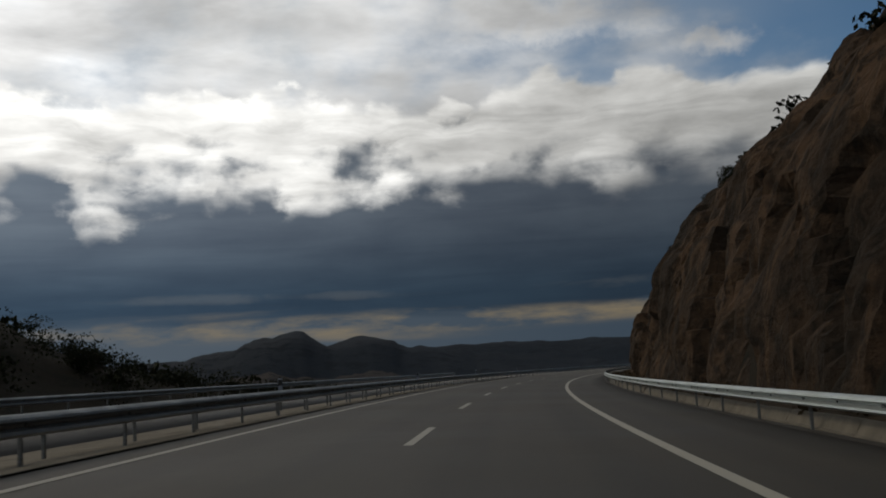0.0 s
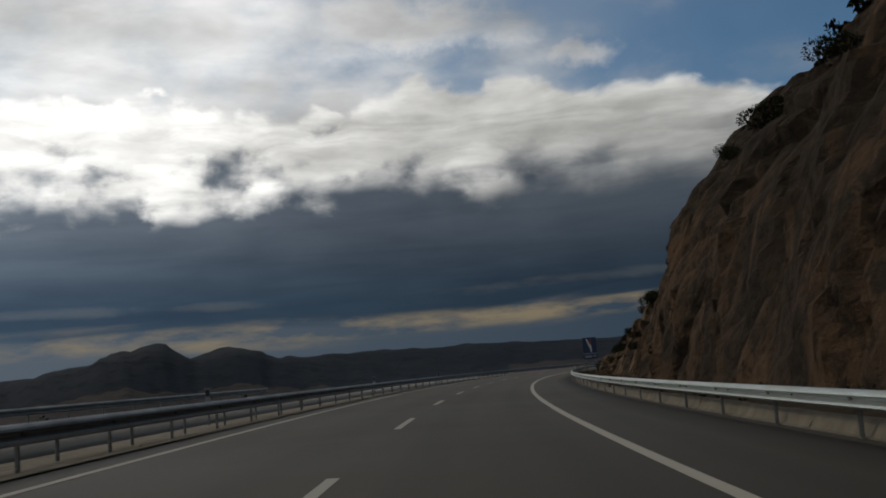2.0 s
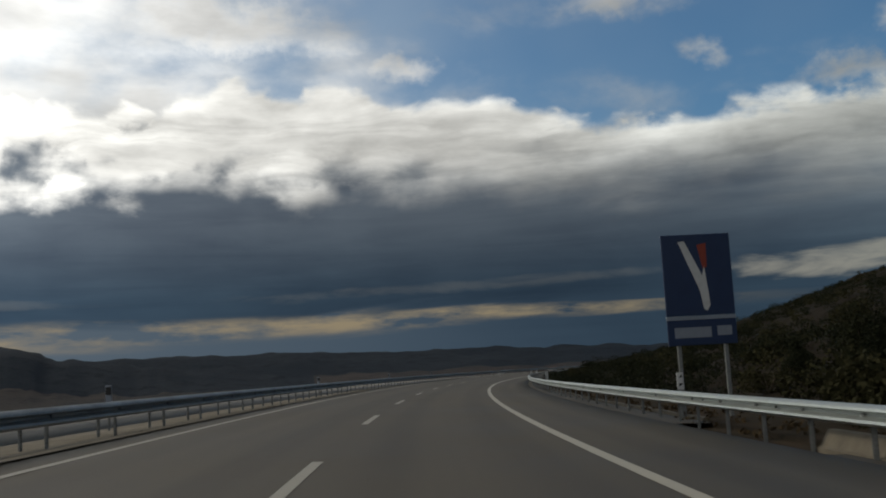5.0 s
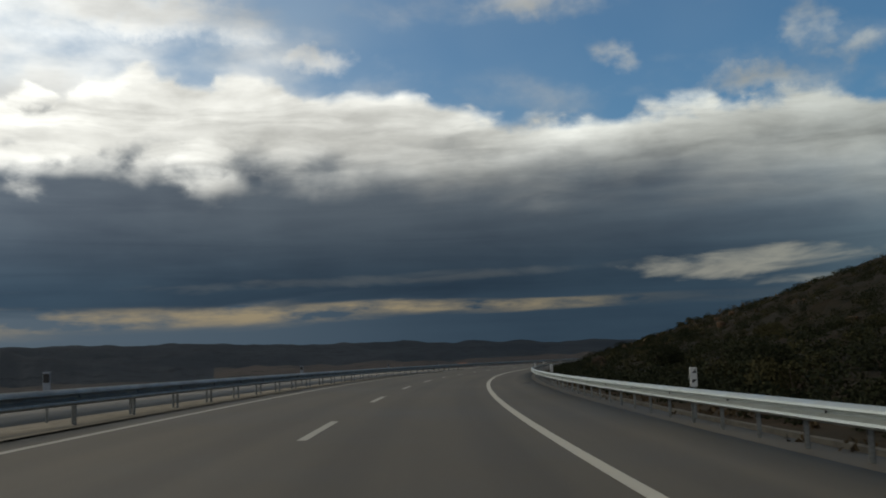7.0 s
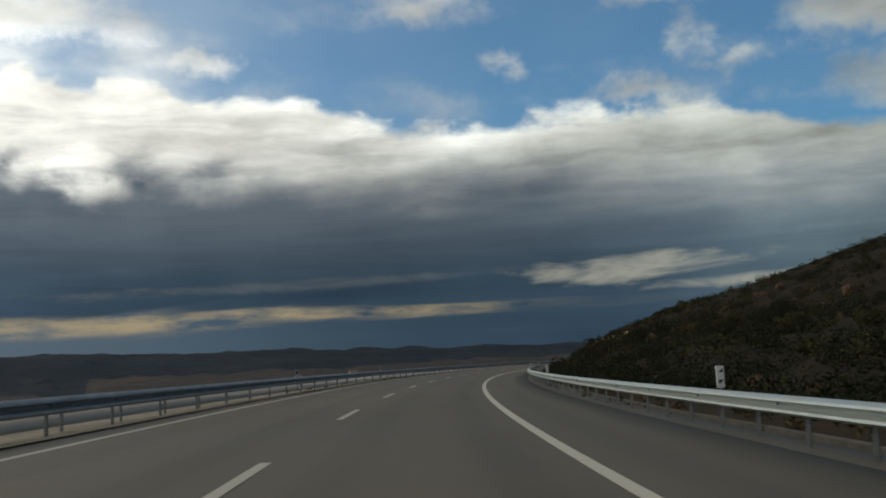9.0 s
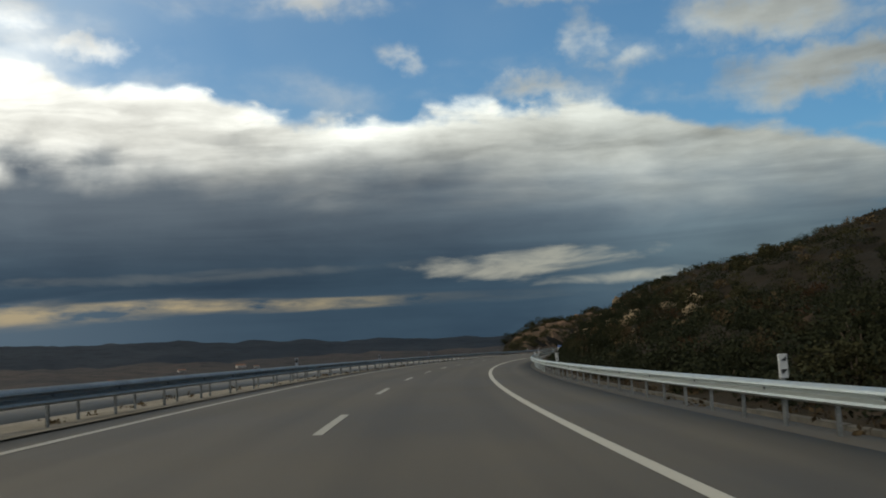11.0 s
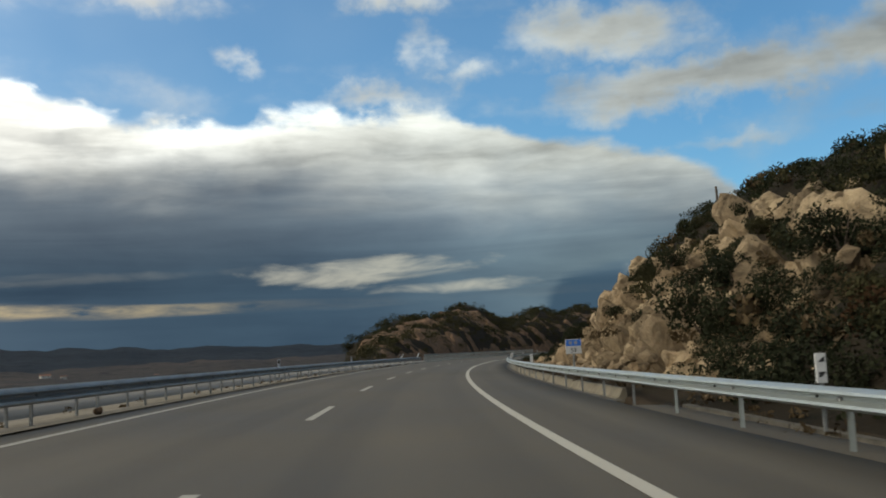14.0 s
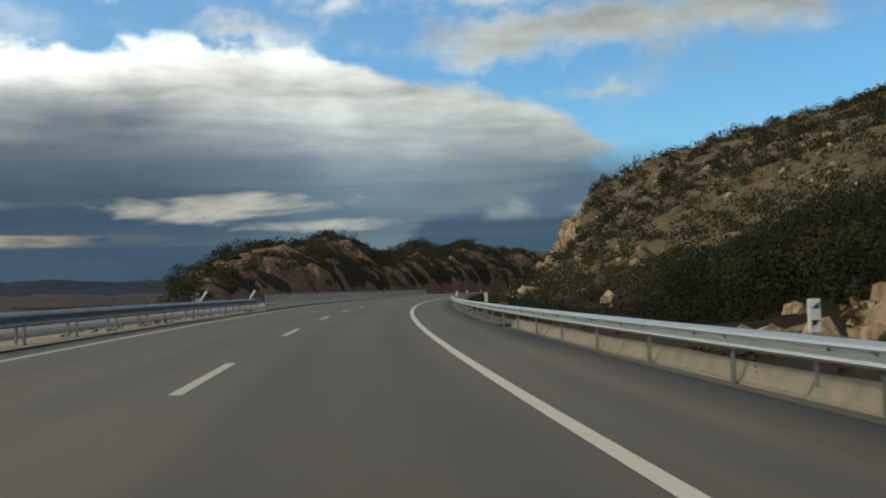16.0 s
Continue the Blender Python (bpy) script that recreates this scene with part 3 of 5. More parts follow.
def left_z(s, lat):
    """Height of the land on the outer side: other carriageway, then a fall to the plain."""
    base = np.interp(lat, [8.0, 10.5, 12.0, 22.5, 24.0, 60.0, 150.0, 420.0, 900.0, 1300.0],
                     [0.26, 0.10, 0.0, -0.15, -0.4, -9.0, -26.0, -46.0, -58.0, -62.0])
    near = 8.0 * np.exp(-((s - 50.0) / 40.0) ** 2) * np.clip((lat - 24.0) / 16.0, 0, 1) * np.clip((170.0 - lat) / 90.0, 0, 1)
    near *= np.clip((118.0 - s) / 40.0, 0, 1) * 1.0
    lift = np.clip((lat - 24.0) / 36.0, 0, 1) * 9.0 * np.clip((130.0 - s) / 60.0, 0, 1) * np.clip((260 - lat) / 120.0, 0, 1)
    # the hill beyond the plain's edge: its crest by a slanting line of the plan
    along = hill_along(s, lat)
    crest = np.interp(along, [690, 701, 714, 728, 758, 786, 800, 824, 845, 863, 885, 910, 988, 1060, 1300], [-8.0, 2.4, 6.4, 9.0, 11.2, 15.0, 14.4, 11.8, 13.0, 15.2, 14.6, 18.0, 16.6, 17.0, 22.0])
    rise = np.interp(lat, [23.6, 25.0, 28.0, 33.0, 40.0, 48.0, 60.0, 90.0, 160.0, 300.0], [0.0, 0.20, 0.46, 0.68, 0.88, 1.0, 0.98, 0.80, 0.2, 0.0])
    hill = crest * rise - 9.0 * (1.0 - rise) * (lat > 60)
    return np.where((lat > 23.6) & (along > 691), np.maximum(base + near + lift, hill), base + near + lift)


def rough_ground(S, L):
    flat_s, flat_l = S.ravel(), L.ravel()
    X, Y = xy(flat_s, flat_l)
    n1 = fbm(X * 0.035, Y * 0.035, X * 0, 5)
    n2 = fbm(X * 0.4, Y * 0.4, X * 0 + 7, 3)
    return n1.reshape(S.shape), n2.reshape(S.shape)


def hidden(S, L):
    """How far the soil lies below the rock sheets that cover it."""
    deep = np.where(S < 124, 24.0, np.where(S < 300, 17.0, np.where(S < 560, 13.5, 19.0)))
    return 2.3 * rockiness(S) * np.clip((-L - 5.0) / 1.5, 0, 1) * np.clip((deep - 0.6 + L) / 2.0, 0, 1)


def right_ground(S, L):
    z = right_z(S, L)
    n1, n2 = rough_ground(S, L)
    d = np.clip((-L - 5.5) / 20.0, 0, 1)
    z = z + n1 * 1.1 * d + n2 * 0.7 * np.clip((-L - 4.5) / 4.0, 0.05, 1)
    return z - hidden(S, L)


def left_ground(S, L):
    z = left_z(S, L)
    n1, n2 = rough_ground(S, L)
    d = np.clip((L - 24.0) / 30.0, 0, 1)
    return z + n1 * 4.0 * d + n2 * 0.5 * np.clip((L - 23.5) / 8.0, 0.03, 1)


def build_ground():
    ss = np.concatenate([np.arange(-390, -60, 20.0), np.arange(-60, 700, 2.0), np.arange(700, 1000, 6.0), np.arange(1000, 1790, 25.0)])
    rl = np.concatenate([np.arange(-2.5, -10, -0.75), np.arange(-10, -40, -1.5), np.arange(-40, -120, -5.0), [-130, -160, -200, -260, -330, -420]])
    S, L = np.meshgrid(ss, rl, indexing="ij")
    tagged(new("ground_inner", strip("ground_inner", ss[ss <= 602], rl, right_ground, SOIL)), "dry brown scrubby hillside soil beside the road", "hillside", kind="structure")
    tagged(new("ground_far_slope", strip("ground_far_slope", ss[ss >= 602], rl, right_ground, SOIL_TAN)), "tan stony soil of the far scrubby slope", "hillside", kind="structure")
    ll = np.concatenate([np.arange(8.1, 12.2, 0.5), [12.6, 14, 18, 22, 23], np.arange(23.5, 60, 2.0), np.arange(60, 140, 6.0), [150, 180, 220, 280, 350, 430, 540, 700, 900, 1300]])
    tagged(new("ground_outer", strip("ground_outer", ss, ll, left_ground, [SOIL])), "dry brown scrubland falling away to the plain", "ground", kind="structure")


def ridge_el(az):
    """Skyline, degrees over the level, by azimuth."""
    return np.interp(az, [-180, -60, -30, -17, 0, 8, 14, 22, 30, 37, 50, 80, 180],
                     [1.2, 1.4, 1.3, 1.4, 1.55, 1.45, 1.25, 0.98, 0.82, 0.7, 0.6, 1.0, 1.2])


def build_far():
    az = np.radians(np.arange(-180, 180.1, 0.25))
    rr = np.array([600, 900, 1300, 1700, 2000, 2200, 2400, 2600, 2800, 3000, 3200, 3400, 3600, 3800, 4000, 4300, 4600.0])
    A, R = np.meshgrid(az, rr, indexing="ij")
    X, Y = R * np.sin(A), R * np.cos(A)
    fx, fy = X.ravel(), Y.ravel()
    n1 = fbm(fx * 0.0016, fy * 0.0016, fx * 0, 6).reshape(A.shape)
    n2 = fbm(fx * 0.006, fy * 0.006, fx * 0 + 3, 5).reshape(A.shape)
    n3 = fbm(fx * 0.022, fy * 0.022, fx * 0 + 5, 4).reshape(A.shape)
    deg = np.degrees(A)
    top = R * np.tan(np.radians(ridge_el(deg)))
    t = np.clip((R - 2700) / 1000, 0, 1)
    t = t * t * (3 - 2 * t)
    plain = np.interp(R, [600, 900, 1300, 1700, 2200, 2700, 3400], [-68, -50, -27, -17, -6, 8, 20])
    Z = plain + (top - plain) * t * 0.97 + (n1 * 12 + n2 * 12) * np.clip((R - 700) / 1200, 0.1, 1)
    # the two-headed hill in front of the ridge
    head = np.interp(deg, [-60, -32, -22, -17, -14, -12.4, -11.4, -10.4, -9, -8, -7.2, -6.6, -6, -5, -2, 2, 7, 12],
                     [0.5, 0.6, 1.0, 1.5, 2.05, 2.6, 2.85, 2.7, 2.15, 2.1, 2.25, 2.4, 2.2, 1.8, 1.35, 0.8, 0.2, -0.8])
    hz = R * np.tan(np.radians(head)) * np.exp(-((R - 2350) / 420.0) ** 2) + n2 * 12 + n3 * 9 - 60 * (1 - np.exp(-((R - 2350) / 420.0) ** 2))
    Z = np.where((deg > -60) & (deg < 12), np.maximum(Z, hz), Z)
    Z = np.where(R > 4400, Z - 120, Z)
    # outer rings take the ridge material with haze in its colour
    me = mesh_of("far_hills", np.stack([X, Y, Z], -1).reshape(-1, 3), [f[::-1] for f in grid_faces(len(az), len(rr))], [FAR, RIDGE_HAZY], True,
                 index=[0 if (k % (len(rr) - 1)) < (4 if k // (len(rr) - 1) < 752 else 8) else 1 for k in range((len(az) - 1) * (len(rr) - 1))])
    tagged(new("far_hills", me), "dark distant scrub plain and low hills", "hills", kind="structure")


build_ground()
build_far()


# ---------------------------------------------------------------- road
def verge_z(S, L):
    """Inner verge: level with the road, or filled behind the low gutter wall."""
    low = np.interp(-L, [2.5, 3.6, 3.62, 4.2, 5.2], [-0.22, -0.22, -0.15, -0.16, -0.10])
    high = np.interp(-L, [2.5, 2.9, 3.14, 3.22, 4.2, 5.2], [-0.2, -0.2, -0.2, 0.06, 0.14, 0.10])
    return np.where((S < 184) | ((S > 492) & (S < 569)), high, low)


def build_road():
    ss = np.concatenate([np.arange(-60, 720, 2.0), np.arange(720, 1000, 5.0)])
    lats = np.array([-2.72, -2.68, -1.4, 0.0, 1.9, 3.8, 5.7, 7.6, 8.28, 8.34])
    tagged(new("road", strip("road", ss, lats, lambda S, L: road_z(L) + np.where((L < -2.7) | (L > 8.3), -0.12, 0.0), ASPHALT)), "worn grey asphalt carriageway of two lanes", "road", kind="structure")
    shoulder = np.array([-2.6, -3.0, -3.46, -3.5])
    for s0, s1 in ((-40, 184), (492, 569)):
        tagged(new("road_shoulder", strip("road_shoulder", np.arange(s0, s1, 2.0), np.array([-2.6, -2.8, -2.95]), -0.003, ASPHALT)), "grey asphalt shoulder up to the gutter wall", "road", kind="structure")
    for s0, s1 in ((190, 491), (570, 960)):
        tagged(new("road_shoulder", strip("road_shoulder", np.arange(s0, s1, 2.0), shoulder, lambda S, L: road_z(L) - 0.003 + np.where(L < -3.48, -0.12, 0.0), ASPHALT)), "grey asphalt shoulder running on under the guardrail", "road", kind="structure")
    lats = np.array([12.6, 12.65, 17.0, 21.6, 21.65])
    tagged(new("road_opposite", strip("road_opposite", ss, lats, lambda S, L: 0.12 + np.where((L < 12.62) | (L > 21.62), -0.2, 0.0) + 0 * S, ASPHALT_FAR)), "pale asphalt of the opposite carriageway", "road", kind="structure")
    for nm, lat, w in (("edge_line_inner", 0.03, 0.185), ("edge_line_outer", 7.45, 0.15)):
        tagged(new(nm, strip(nm, ss, np.array([lat - w / 2, lat + w / 2]), 0.006, PAINT if lat < 1 else PAINT_WORN)), "solid white painted edge line", "road marking", kind="structure")
    verge = np.array([8.2, 8.6, 9.2, 9.9, 10.8, 11.6, 12.3])
    tagged(new("median_verge", strip("median_verge", ss, verge, lambda S, L: left_z(S, L) + 0.05 - 0.0 * S, GRAVEL)), "pale gravel median strip with dry weeds", "verge", kind="structure")
    verge = np.array([-2.5, -2.9, -3.14, -3.22, -3.6, -3.62, -3.9, -4.4, -5.2])
    tagged(new("inner_verge", strip("inner_verge", ss, verge[::1], verge_z, VERGE)), "earth and gravel verge behind the barrier", "verge", kind="structure")
    n = 0
    s = 15.78 - 5 * 14.716
    while s < 700:
        ob = new("lane_dash", strip("lane_dash", np.linspace(s, s + 4.95, 4), np.array([LANE - 0.075, LANE + 0.075]), 0.006, PAINT_WORN))
        tagged(ob, "white painted lane dash on asphalt", "road marking", "lane dashes", "structure")
        s += 14.716


build_road()


# ---------------------------------------------------------------- guardrails
def beam_profile(top, facing, tall=1.0):
    """The W section: (offset towards the road, height); facing +1 faces left, -1 right."""
    pr = [(-0.035, 0.0), (0.0, -0.012), (0.046, -0.045), (0.056, -0.075), (-0.062, -0.112), (-0.064, -0.146), (0.046, -0.186), (0.056, -0.22), (0.0, -0.252), (-0.032, -0.258)]
    return [(facing * a, top + b * tall) for a, b in pr]


def beam_mesh(s0, s1, lat, top, facing, lap=0.0):
    median = lat > 5
    pr = beam_profile(top + (0.05 * min(max((s0 - 300) / 190, 0), 1) if lat < 0 else 0.0), facing, 1.26 if median else 1.0)
    ss = np.linspace(s0, s1, 5)
    vs, n = [], len(pr)
    for s in ss:
        for o, z in pr:
            vs.append(at(s, lat + o + facing * lap, z))
    k = len(vs)
    for s in ss:
        for o, z in pr:
            vs.append(at(s, lat + o + facing * (lap - 0.006), z))
    f = grid_faces(len(ss), n)
    f += [tuple(k + i for i in q[::-1]) for q in f]
    f += [(i, i + 1, k + i + 1, k + i) for i in range(n - 1)] + [(k + i, k + i + 1, i + 1, i) for i in range(k - n, k - 1)]
    return mesh_of("beam", vs, f, STEEL_SHADED if median else STEEL, False)


def post_mesh(h, mat):
    bm = bmesh.new()
    h -= 0.03
    box(bm, 0.02, 0, h / 2 - 0.35, 0.009, 0.066, h + 0.7)
    box(bm, 0, 0.0285, h / 2 - 0.35, 0.05, 0.009, h + 0.7)
    box(bm, 0, -0.0285, h / 2 - 0.35, 0.05, 0.009, h + 0.7)
    me = bpy.data.meshes.new("post")
    bm.to_mesh(me)
    bm.free()
    me.materials.append(mat)
    return me


def block_mesh(depth):
    bm = bmesh.new()
    box(bm, 0, 0, 0, depth, 0.08, 0.15, 0.01)
    me = bpy.data.meshes.new("spacer")
    bm.to_mesh(me)
    bm.free()
    me.materials.append(STEEL_DULL)
    return me


def guardrail(name, label, s0, s1, lat, top, facing, spacing, group="", phase=0.0, base=None):
    root = tagged(new(name), label, "guardrail", "guardrails")
    pm, pale, bm_ = post_mesh(top, STEEL_DULL), post_mesh(top, STEEL), block_mesh(0.12)
    s = s0
    k = 0
    while s < s1:
        e = min(s + 8.0, s1)
        part("beam", beam_mesh(s, e + 0.15, lat, top, facing, 0.004 * (k % 2)), None, root)
        s, k = e, k + 1
    s = s0 + phase
    while s < s1:
        sp = spacing(s)
        back = 0.26 if top < 0.67 and 190 < s < 478 else 0.15
        p = at(s, lat - facing * back)
        # inner posts of this stretch get the brighter steel to look sunlit
        po = part("post", pale if lat < 0 and 425 < s < 490 else pm, None, root)
        po.matrix_basis = Matrix.Translation(p) @ pose(0, 0, 0, 0, 0, -math.degrees(heading(s)) + (180 if facing < 0 else 0))
        q = part("spacer", bm_, None, root)
        q.matrix_basis = Matrix.Translation(at(s, lat - facing * (back - 0.065), top - 0.13)) @ pose(0, 0, 0, 0, 0, -math.degrees(heading(s)))
        s += sp
    return root


guardrail("guardrail", "galvanised steel double-wave guardrail on the inner shoulder", -40, 880, -2.75, 0.66, 1, lambda s: 1.95 if 176 < s < 478 else 3.75, phase=1.6)
guardrail("guardrail", "galvanised steel guardrail along the median edge", -40, 592, 8.85, 0.68, -1, lambda s: 3.85)
guardrail("guardrail", "weathered steel guardrail backing the median one", -40, 600, 9.75, 0.585, 1, lambda s: 3.9, phase=1.3)
guardrail("guardrail", "steel guardrail on the outer edge of the opposite carriageway", -40, 150, 22.2, 0.46, -1, lambda s: 4.0)


# ---------------------------------------------------------------- rock cuttings
def rock_sheet(name, label, s0, s1, ds, n, depth, mat, block, amp, tall, seed, beds=0.0):
    """A bare rock face: the cut's section swept along the road and broken into blocks."""
    ss = np.arange(s0, s1 + ds, ds)
    lat_ax = -np.array(R_LAT)
    vs = []
    for s in ss:
        i = int(np.clip(np.searchsorted(_rs, s) - 1, 0, len(_rs) - 2))
        f = min(max((s - _rs[i]) / (_rs[i + 1] - _rs[i]), 0), 1)
        f = f * f * (3 - 2 * f)
        row = _rz[i] * (1 - f) + _rz[i + 1] * f
        d = np.concatenate([[5.0], np.linspace(5.3, depth, 90)])
        h = np.interp(d, lat_ax, row)
        h[0] = -0.6
        arc = np.concatenate([[0], np.cumsum(np.hypot(np.diff(d), np.diff(h)))])
        a = np.linspace(0, arc[-1], n)
        dd, hh = np.interp(a, arc, d), np.interp(a, arc, h)
        nd, nh = -np.gradient(hh), np.gradient(dd)
        ln = np.hypot(nd, nh) + 1e-6
        nd, nh = nd / ln, nh / ln
        end = min(1.0, (s - s0) / 4.0 + 0.15, (s1 - s) / 4.0 + 0.15)
        for j in range(n):
            bx, by = xy(s, -dd[j])
            p = Vector((float(bx), float(by), float(hh[j])))
            w = noise.noise_vector(p * 0.35 + Vector((seed, 0, 0))) * 0.5
            q = (p + w)
            q = Vector((q.x, q.y, q.z * tall)) * (1.0 / block)
            k = 0.0
            for scale_, gain in ((1.0, 1.0), (2.3, 0.5), (5.2, 0.2)):
                qq = q * scale_
                dist, pts = noise.voronoi(qq)
                cv = noise.cell_vector(pts[0] * 7.31)
                tilt = (qq - pts[0]).dot(cv - Vector((0.5, 0.5, 0.5))) * 2.4
                groove = min((dist[1] - dist[0]) * 5.0, 1.0)
                k += amp * gain * (0.5 * tilt + 0.55 * (cv.x + cv.y - 1.0) + 0.28 * groove - 0.2)
            if beds:
                # bedded blocks: rows of unequal stones, each set forward or back
                along = s + 1.6 * noise.noise(p * 0.3)
                rise = a[j] / beds + 0.12 * along / beds * 0.5 + 0.5 * noise.noise(p * 0.22 + Vector((5, seed, 0)))
                row = math.floor(rise)
                wide = beds * (1.0 + 1.3 * noise.cell(Vector((row * 3.7 + 0.5, seed, 2.5))))
                run = along / wide + 7.0 * noise.cell(Vector((row * 1.9 + 0.5, 3.5, seed)))
                col = math.floor(run)
                set_ = noise.cell(Vector((row * 2.3 + 0.5, col * 4.1 + 0.5, seed)))
                er, ec = min(rise - row, 1 - rise + row) * beds, min(run - col, 1 - run + col) * wide
                k = 0.55 * k + 1.05 * amp * (set_ - 0.5) * min(1.0, end * 1.5) - 0.52 * amp * (max(0.0, 1 - er / 0.22) + max(0.0, 1 - ec / 0.2)) + 0.35 * (rise - row - 0.5) * beds * 0.5
            k += 0.45 * amp * noise.fractal(p * 0.16 + Vector((0, seed, 0)), 1.0, 2.0, 3)
            k *= end * min(1.0, 0.25 + j * 0.12)
            th = heading(s)
            off_s = 0.35 * k * noise.noise(p * 0.5)
            lat = -dd[j] - k * nd[j]
            a_, b_ = xy(s + off_s, lat)
            vs.append((float(a_), float(b_), hh[j] + k * nh[j]))
    me = mesh_of(name, vs, [f[::-1] for f in grid_faces(len(ss), n)], mat, False)
    return tagged(new(name, me), label, "rock face", kind="structure")


rock_sheet("cliff_brown", "tall dark brown rock cutting beside the road", -50, 125, 0.45, 84, 24, ROCK_DARK, 6.0, 1.05, 0.55, 1.0)
rock_sheet("cliff_outcrop", "low broken brown rock outcrop below pines", 121, 172, 0.35, 56, 17, ROCK_RUST, 3.0, 0.85, 0.6, 4.0, 2.2)
rock_sheet("cliff_sandstone", "pale weathered sandstone cutting in blocks", 488, 556, 0.25, 60, 13.5, ROCK_PALE, 2.6, 1.2, 1.1, 9.0, 1.7)
rock_sheet("cliff_sandstone_far", "pale sandstone nose of the far slope", 738, 836, 0.8, 46, 19.0, ROCK_PALE, 4.2, 1.7, 0.9, 14.0, 2.6)


def left_cut():
    """The brown hill on the outer side at the far end, steep towards the road."""
    ss = np.concatenate([np.arange(604, 860, 1.5), np.arange(860, 1100, 4.0)])
    lats = np.concatenate([np.arange(23.2, 40, 0.8), np.arange(40, 64, 1.6), np.arange(64, 120, 6.0)])
    S, L = np.meshgrid(ss, lats, indexing="ij")
    z = left_z(S, L)
    X, Y = xy(S, L)
    Z = z.copy()
    for k in np.ndindex(S.shape):
        p = Vector((float(X[k]), float(Y[k]), float(z[k])))
        dist, pts = noise.voronoi(p * 0.22)
        Z[k] -= 5.0 * min(1.0, max(0.0, (706.0 - float(hill_along(S[k], L[k]))) / 10.0))
        Z[k] += (noise.cell(pts[0] * 5.1) - 0.4) * 0.8 * min(1, max(0, (L[k] - 23.4) / 3)) + noise.fractal(p * 0.12, 1.0, 2.0, 5) * 1.6 * min(1, max(0, (L[k] - 23.4) / 4)) + 0.15
    me = mesh_of("hill_outer", np.stack([X, Y, Z], -1).reshape(-1, 3), grid_faces(len(ss), len(lats)), ROCK_HILL, False)
    tagged(new("hill_outer", me), "brown rocky hill across the road with scrub", "hill", kind="structure")


ROCK_HILL = mat_rock("reddish_hill_rock", (0.19, 0.122, 0.080), (0.125, 0.083, 0.056), (0.06, 0.046, 0.033), 0.6)
left_cut()


# ---------------------------------------------------------------- scrub
LEAF_OLIVE = mat_leaf("olive_leaf", (0.022, 0.024, 0.011), (0.052, 0.048, 0.022))
# dark green, lowered further to carry the inner slope's cloud shade
LEAF_DARK = mat_leaf("dark_leaf", (0.012, 0.016, 0.009), (0.030, 0.033, 0.016))
LEAF_DRY = mat_leaf("dry_leaf", (0.055, 0.040, 0.024), (0.10, 0.072, 0.038))
LEAF_RUST = mat_leaf("rust_leaf", (0.030, 0.016, 0.009), (0.060, 0.034, 0.016))
BARK = mat_plain("bark", (0.10, 0.075, 0.055), 0.9, 0.3, 8.0)


def leaf_cloud(r, n, lumps, leaf, up=0.0):
    """Leaf quads gathered in lumps: vertices and faces."""
    cen = np.array([l[:3] for l in lumps])
    rad = np.array([l[3] for l in lumps])
    pick = r.choice(len(lumps), n, p=rad ** 2 / (rad ** 2).sum())
    d = r.normal(size=(n, 3))
    d /= np.linalg.norm(d, axis=1)[:, None]
    pos = cen[pick] + d * (rad[pick] * r.uniform(0.55, 1.08, n) ** 0.6)[:, None] * np.array([1, 1, 0.85])
    pos[:, 2] = np.maximum(pos[:, 2], 0.03)
    t1 = r.normal(size=(n, 3)) + np.array([0, 0, up])
    t1 /= np.linalg.norm(t1, axis=1)[:, None]
    t2 = np.cross(t1, r.normal(size=(n, 3)))
    t2 /= np.linalg.norm(t2, axis=1)[:, None] + 1e-9
    ln = (leaf * r.uniform(0.7, 1.5, n))[:, None]
    wd = ln * 0.55
    v = np.stack([pos - t1 * ln, pos + t2 * wd, pos + t1 * ln, pos - t2 * wd], 1).reshape(-1, 3)
    return v


def quads(name, v, mat):
    me = bpy.data.meshes.new(name)
    n = len(v) // 4
    me.vertices.add(len(v))
    me.vertices.foreach_set("co", v.astype(np.float32).ravel())
    me.loops.add(len(v))
    me.loops.foreach_set("vertex_index", np.arange(len(v), dtype=np.int32))
    me.polygons.add(n)
    me.polygons.foreach_set("loop_start", np.arange(0, len(v), 4, dtype=np.int32))
    me.polygons.foreach_set("loop_total", np.full(n, 4, dtype=np.int32))
    me.materials.append(mat)
    me.update(calc_edges=True)
    me.validate()
    return me


def stems(r, h, n, spread):
    bm = bmesh.new()
    for _ in range(n):
        a = r.uniform(0, 6.28)
        tip = Vector((math.cos(a) * spread * r.uniform(0.3, 1), math.sin(a) * spread * r.uniform(0.3, 1), h * r.uniform(0.6, 0.95)))
        m = Vector((0, 0, 1)).rotation_difference(tip).to_matrix().to_4x4()
        bmesh.ops.create_cone(bm, segments=5, radius1=0.045, radius2=0.012, depth=tip.length, matrix=Matrix.Translation(tip / 2) @ m)
    me = bpy.data.meshes.new("stem")
    bm.to_mesh(me)
    bm.free()
    me.materials.append(BARK)
    return me


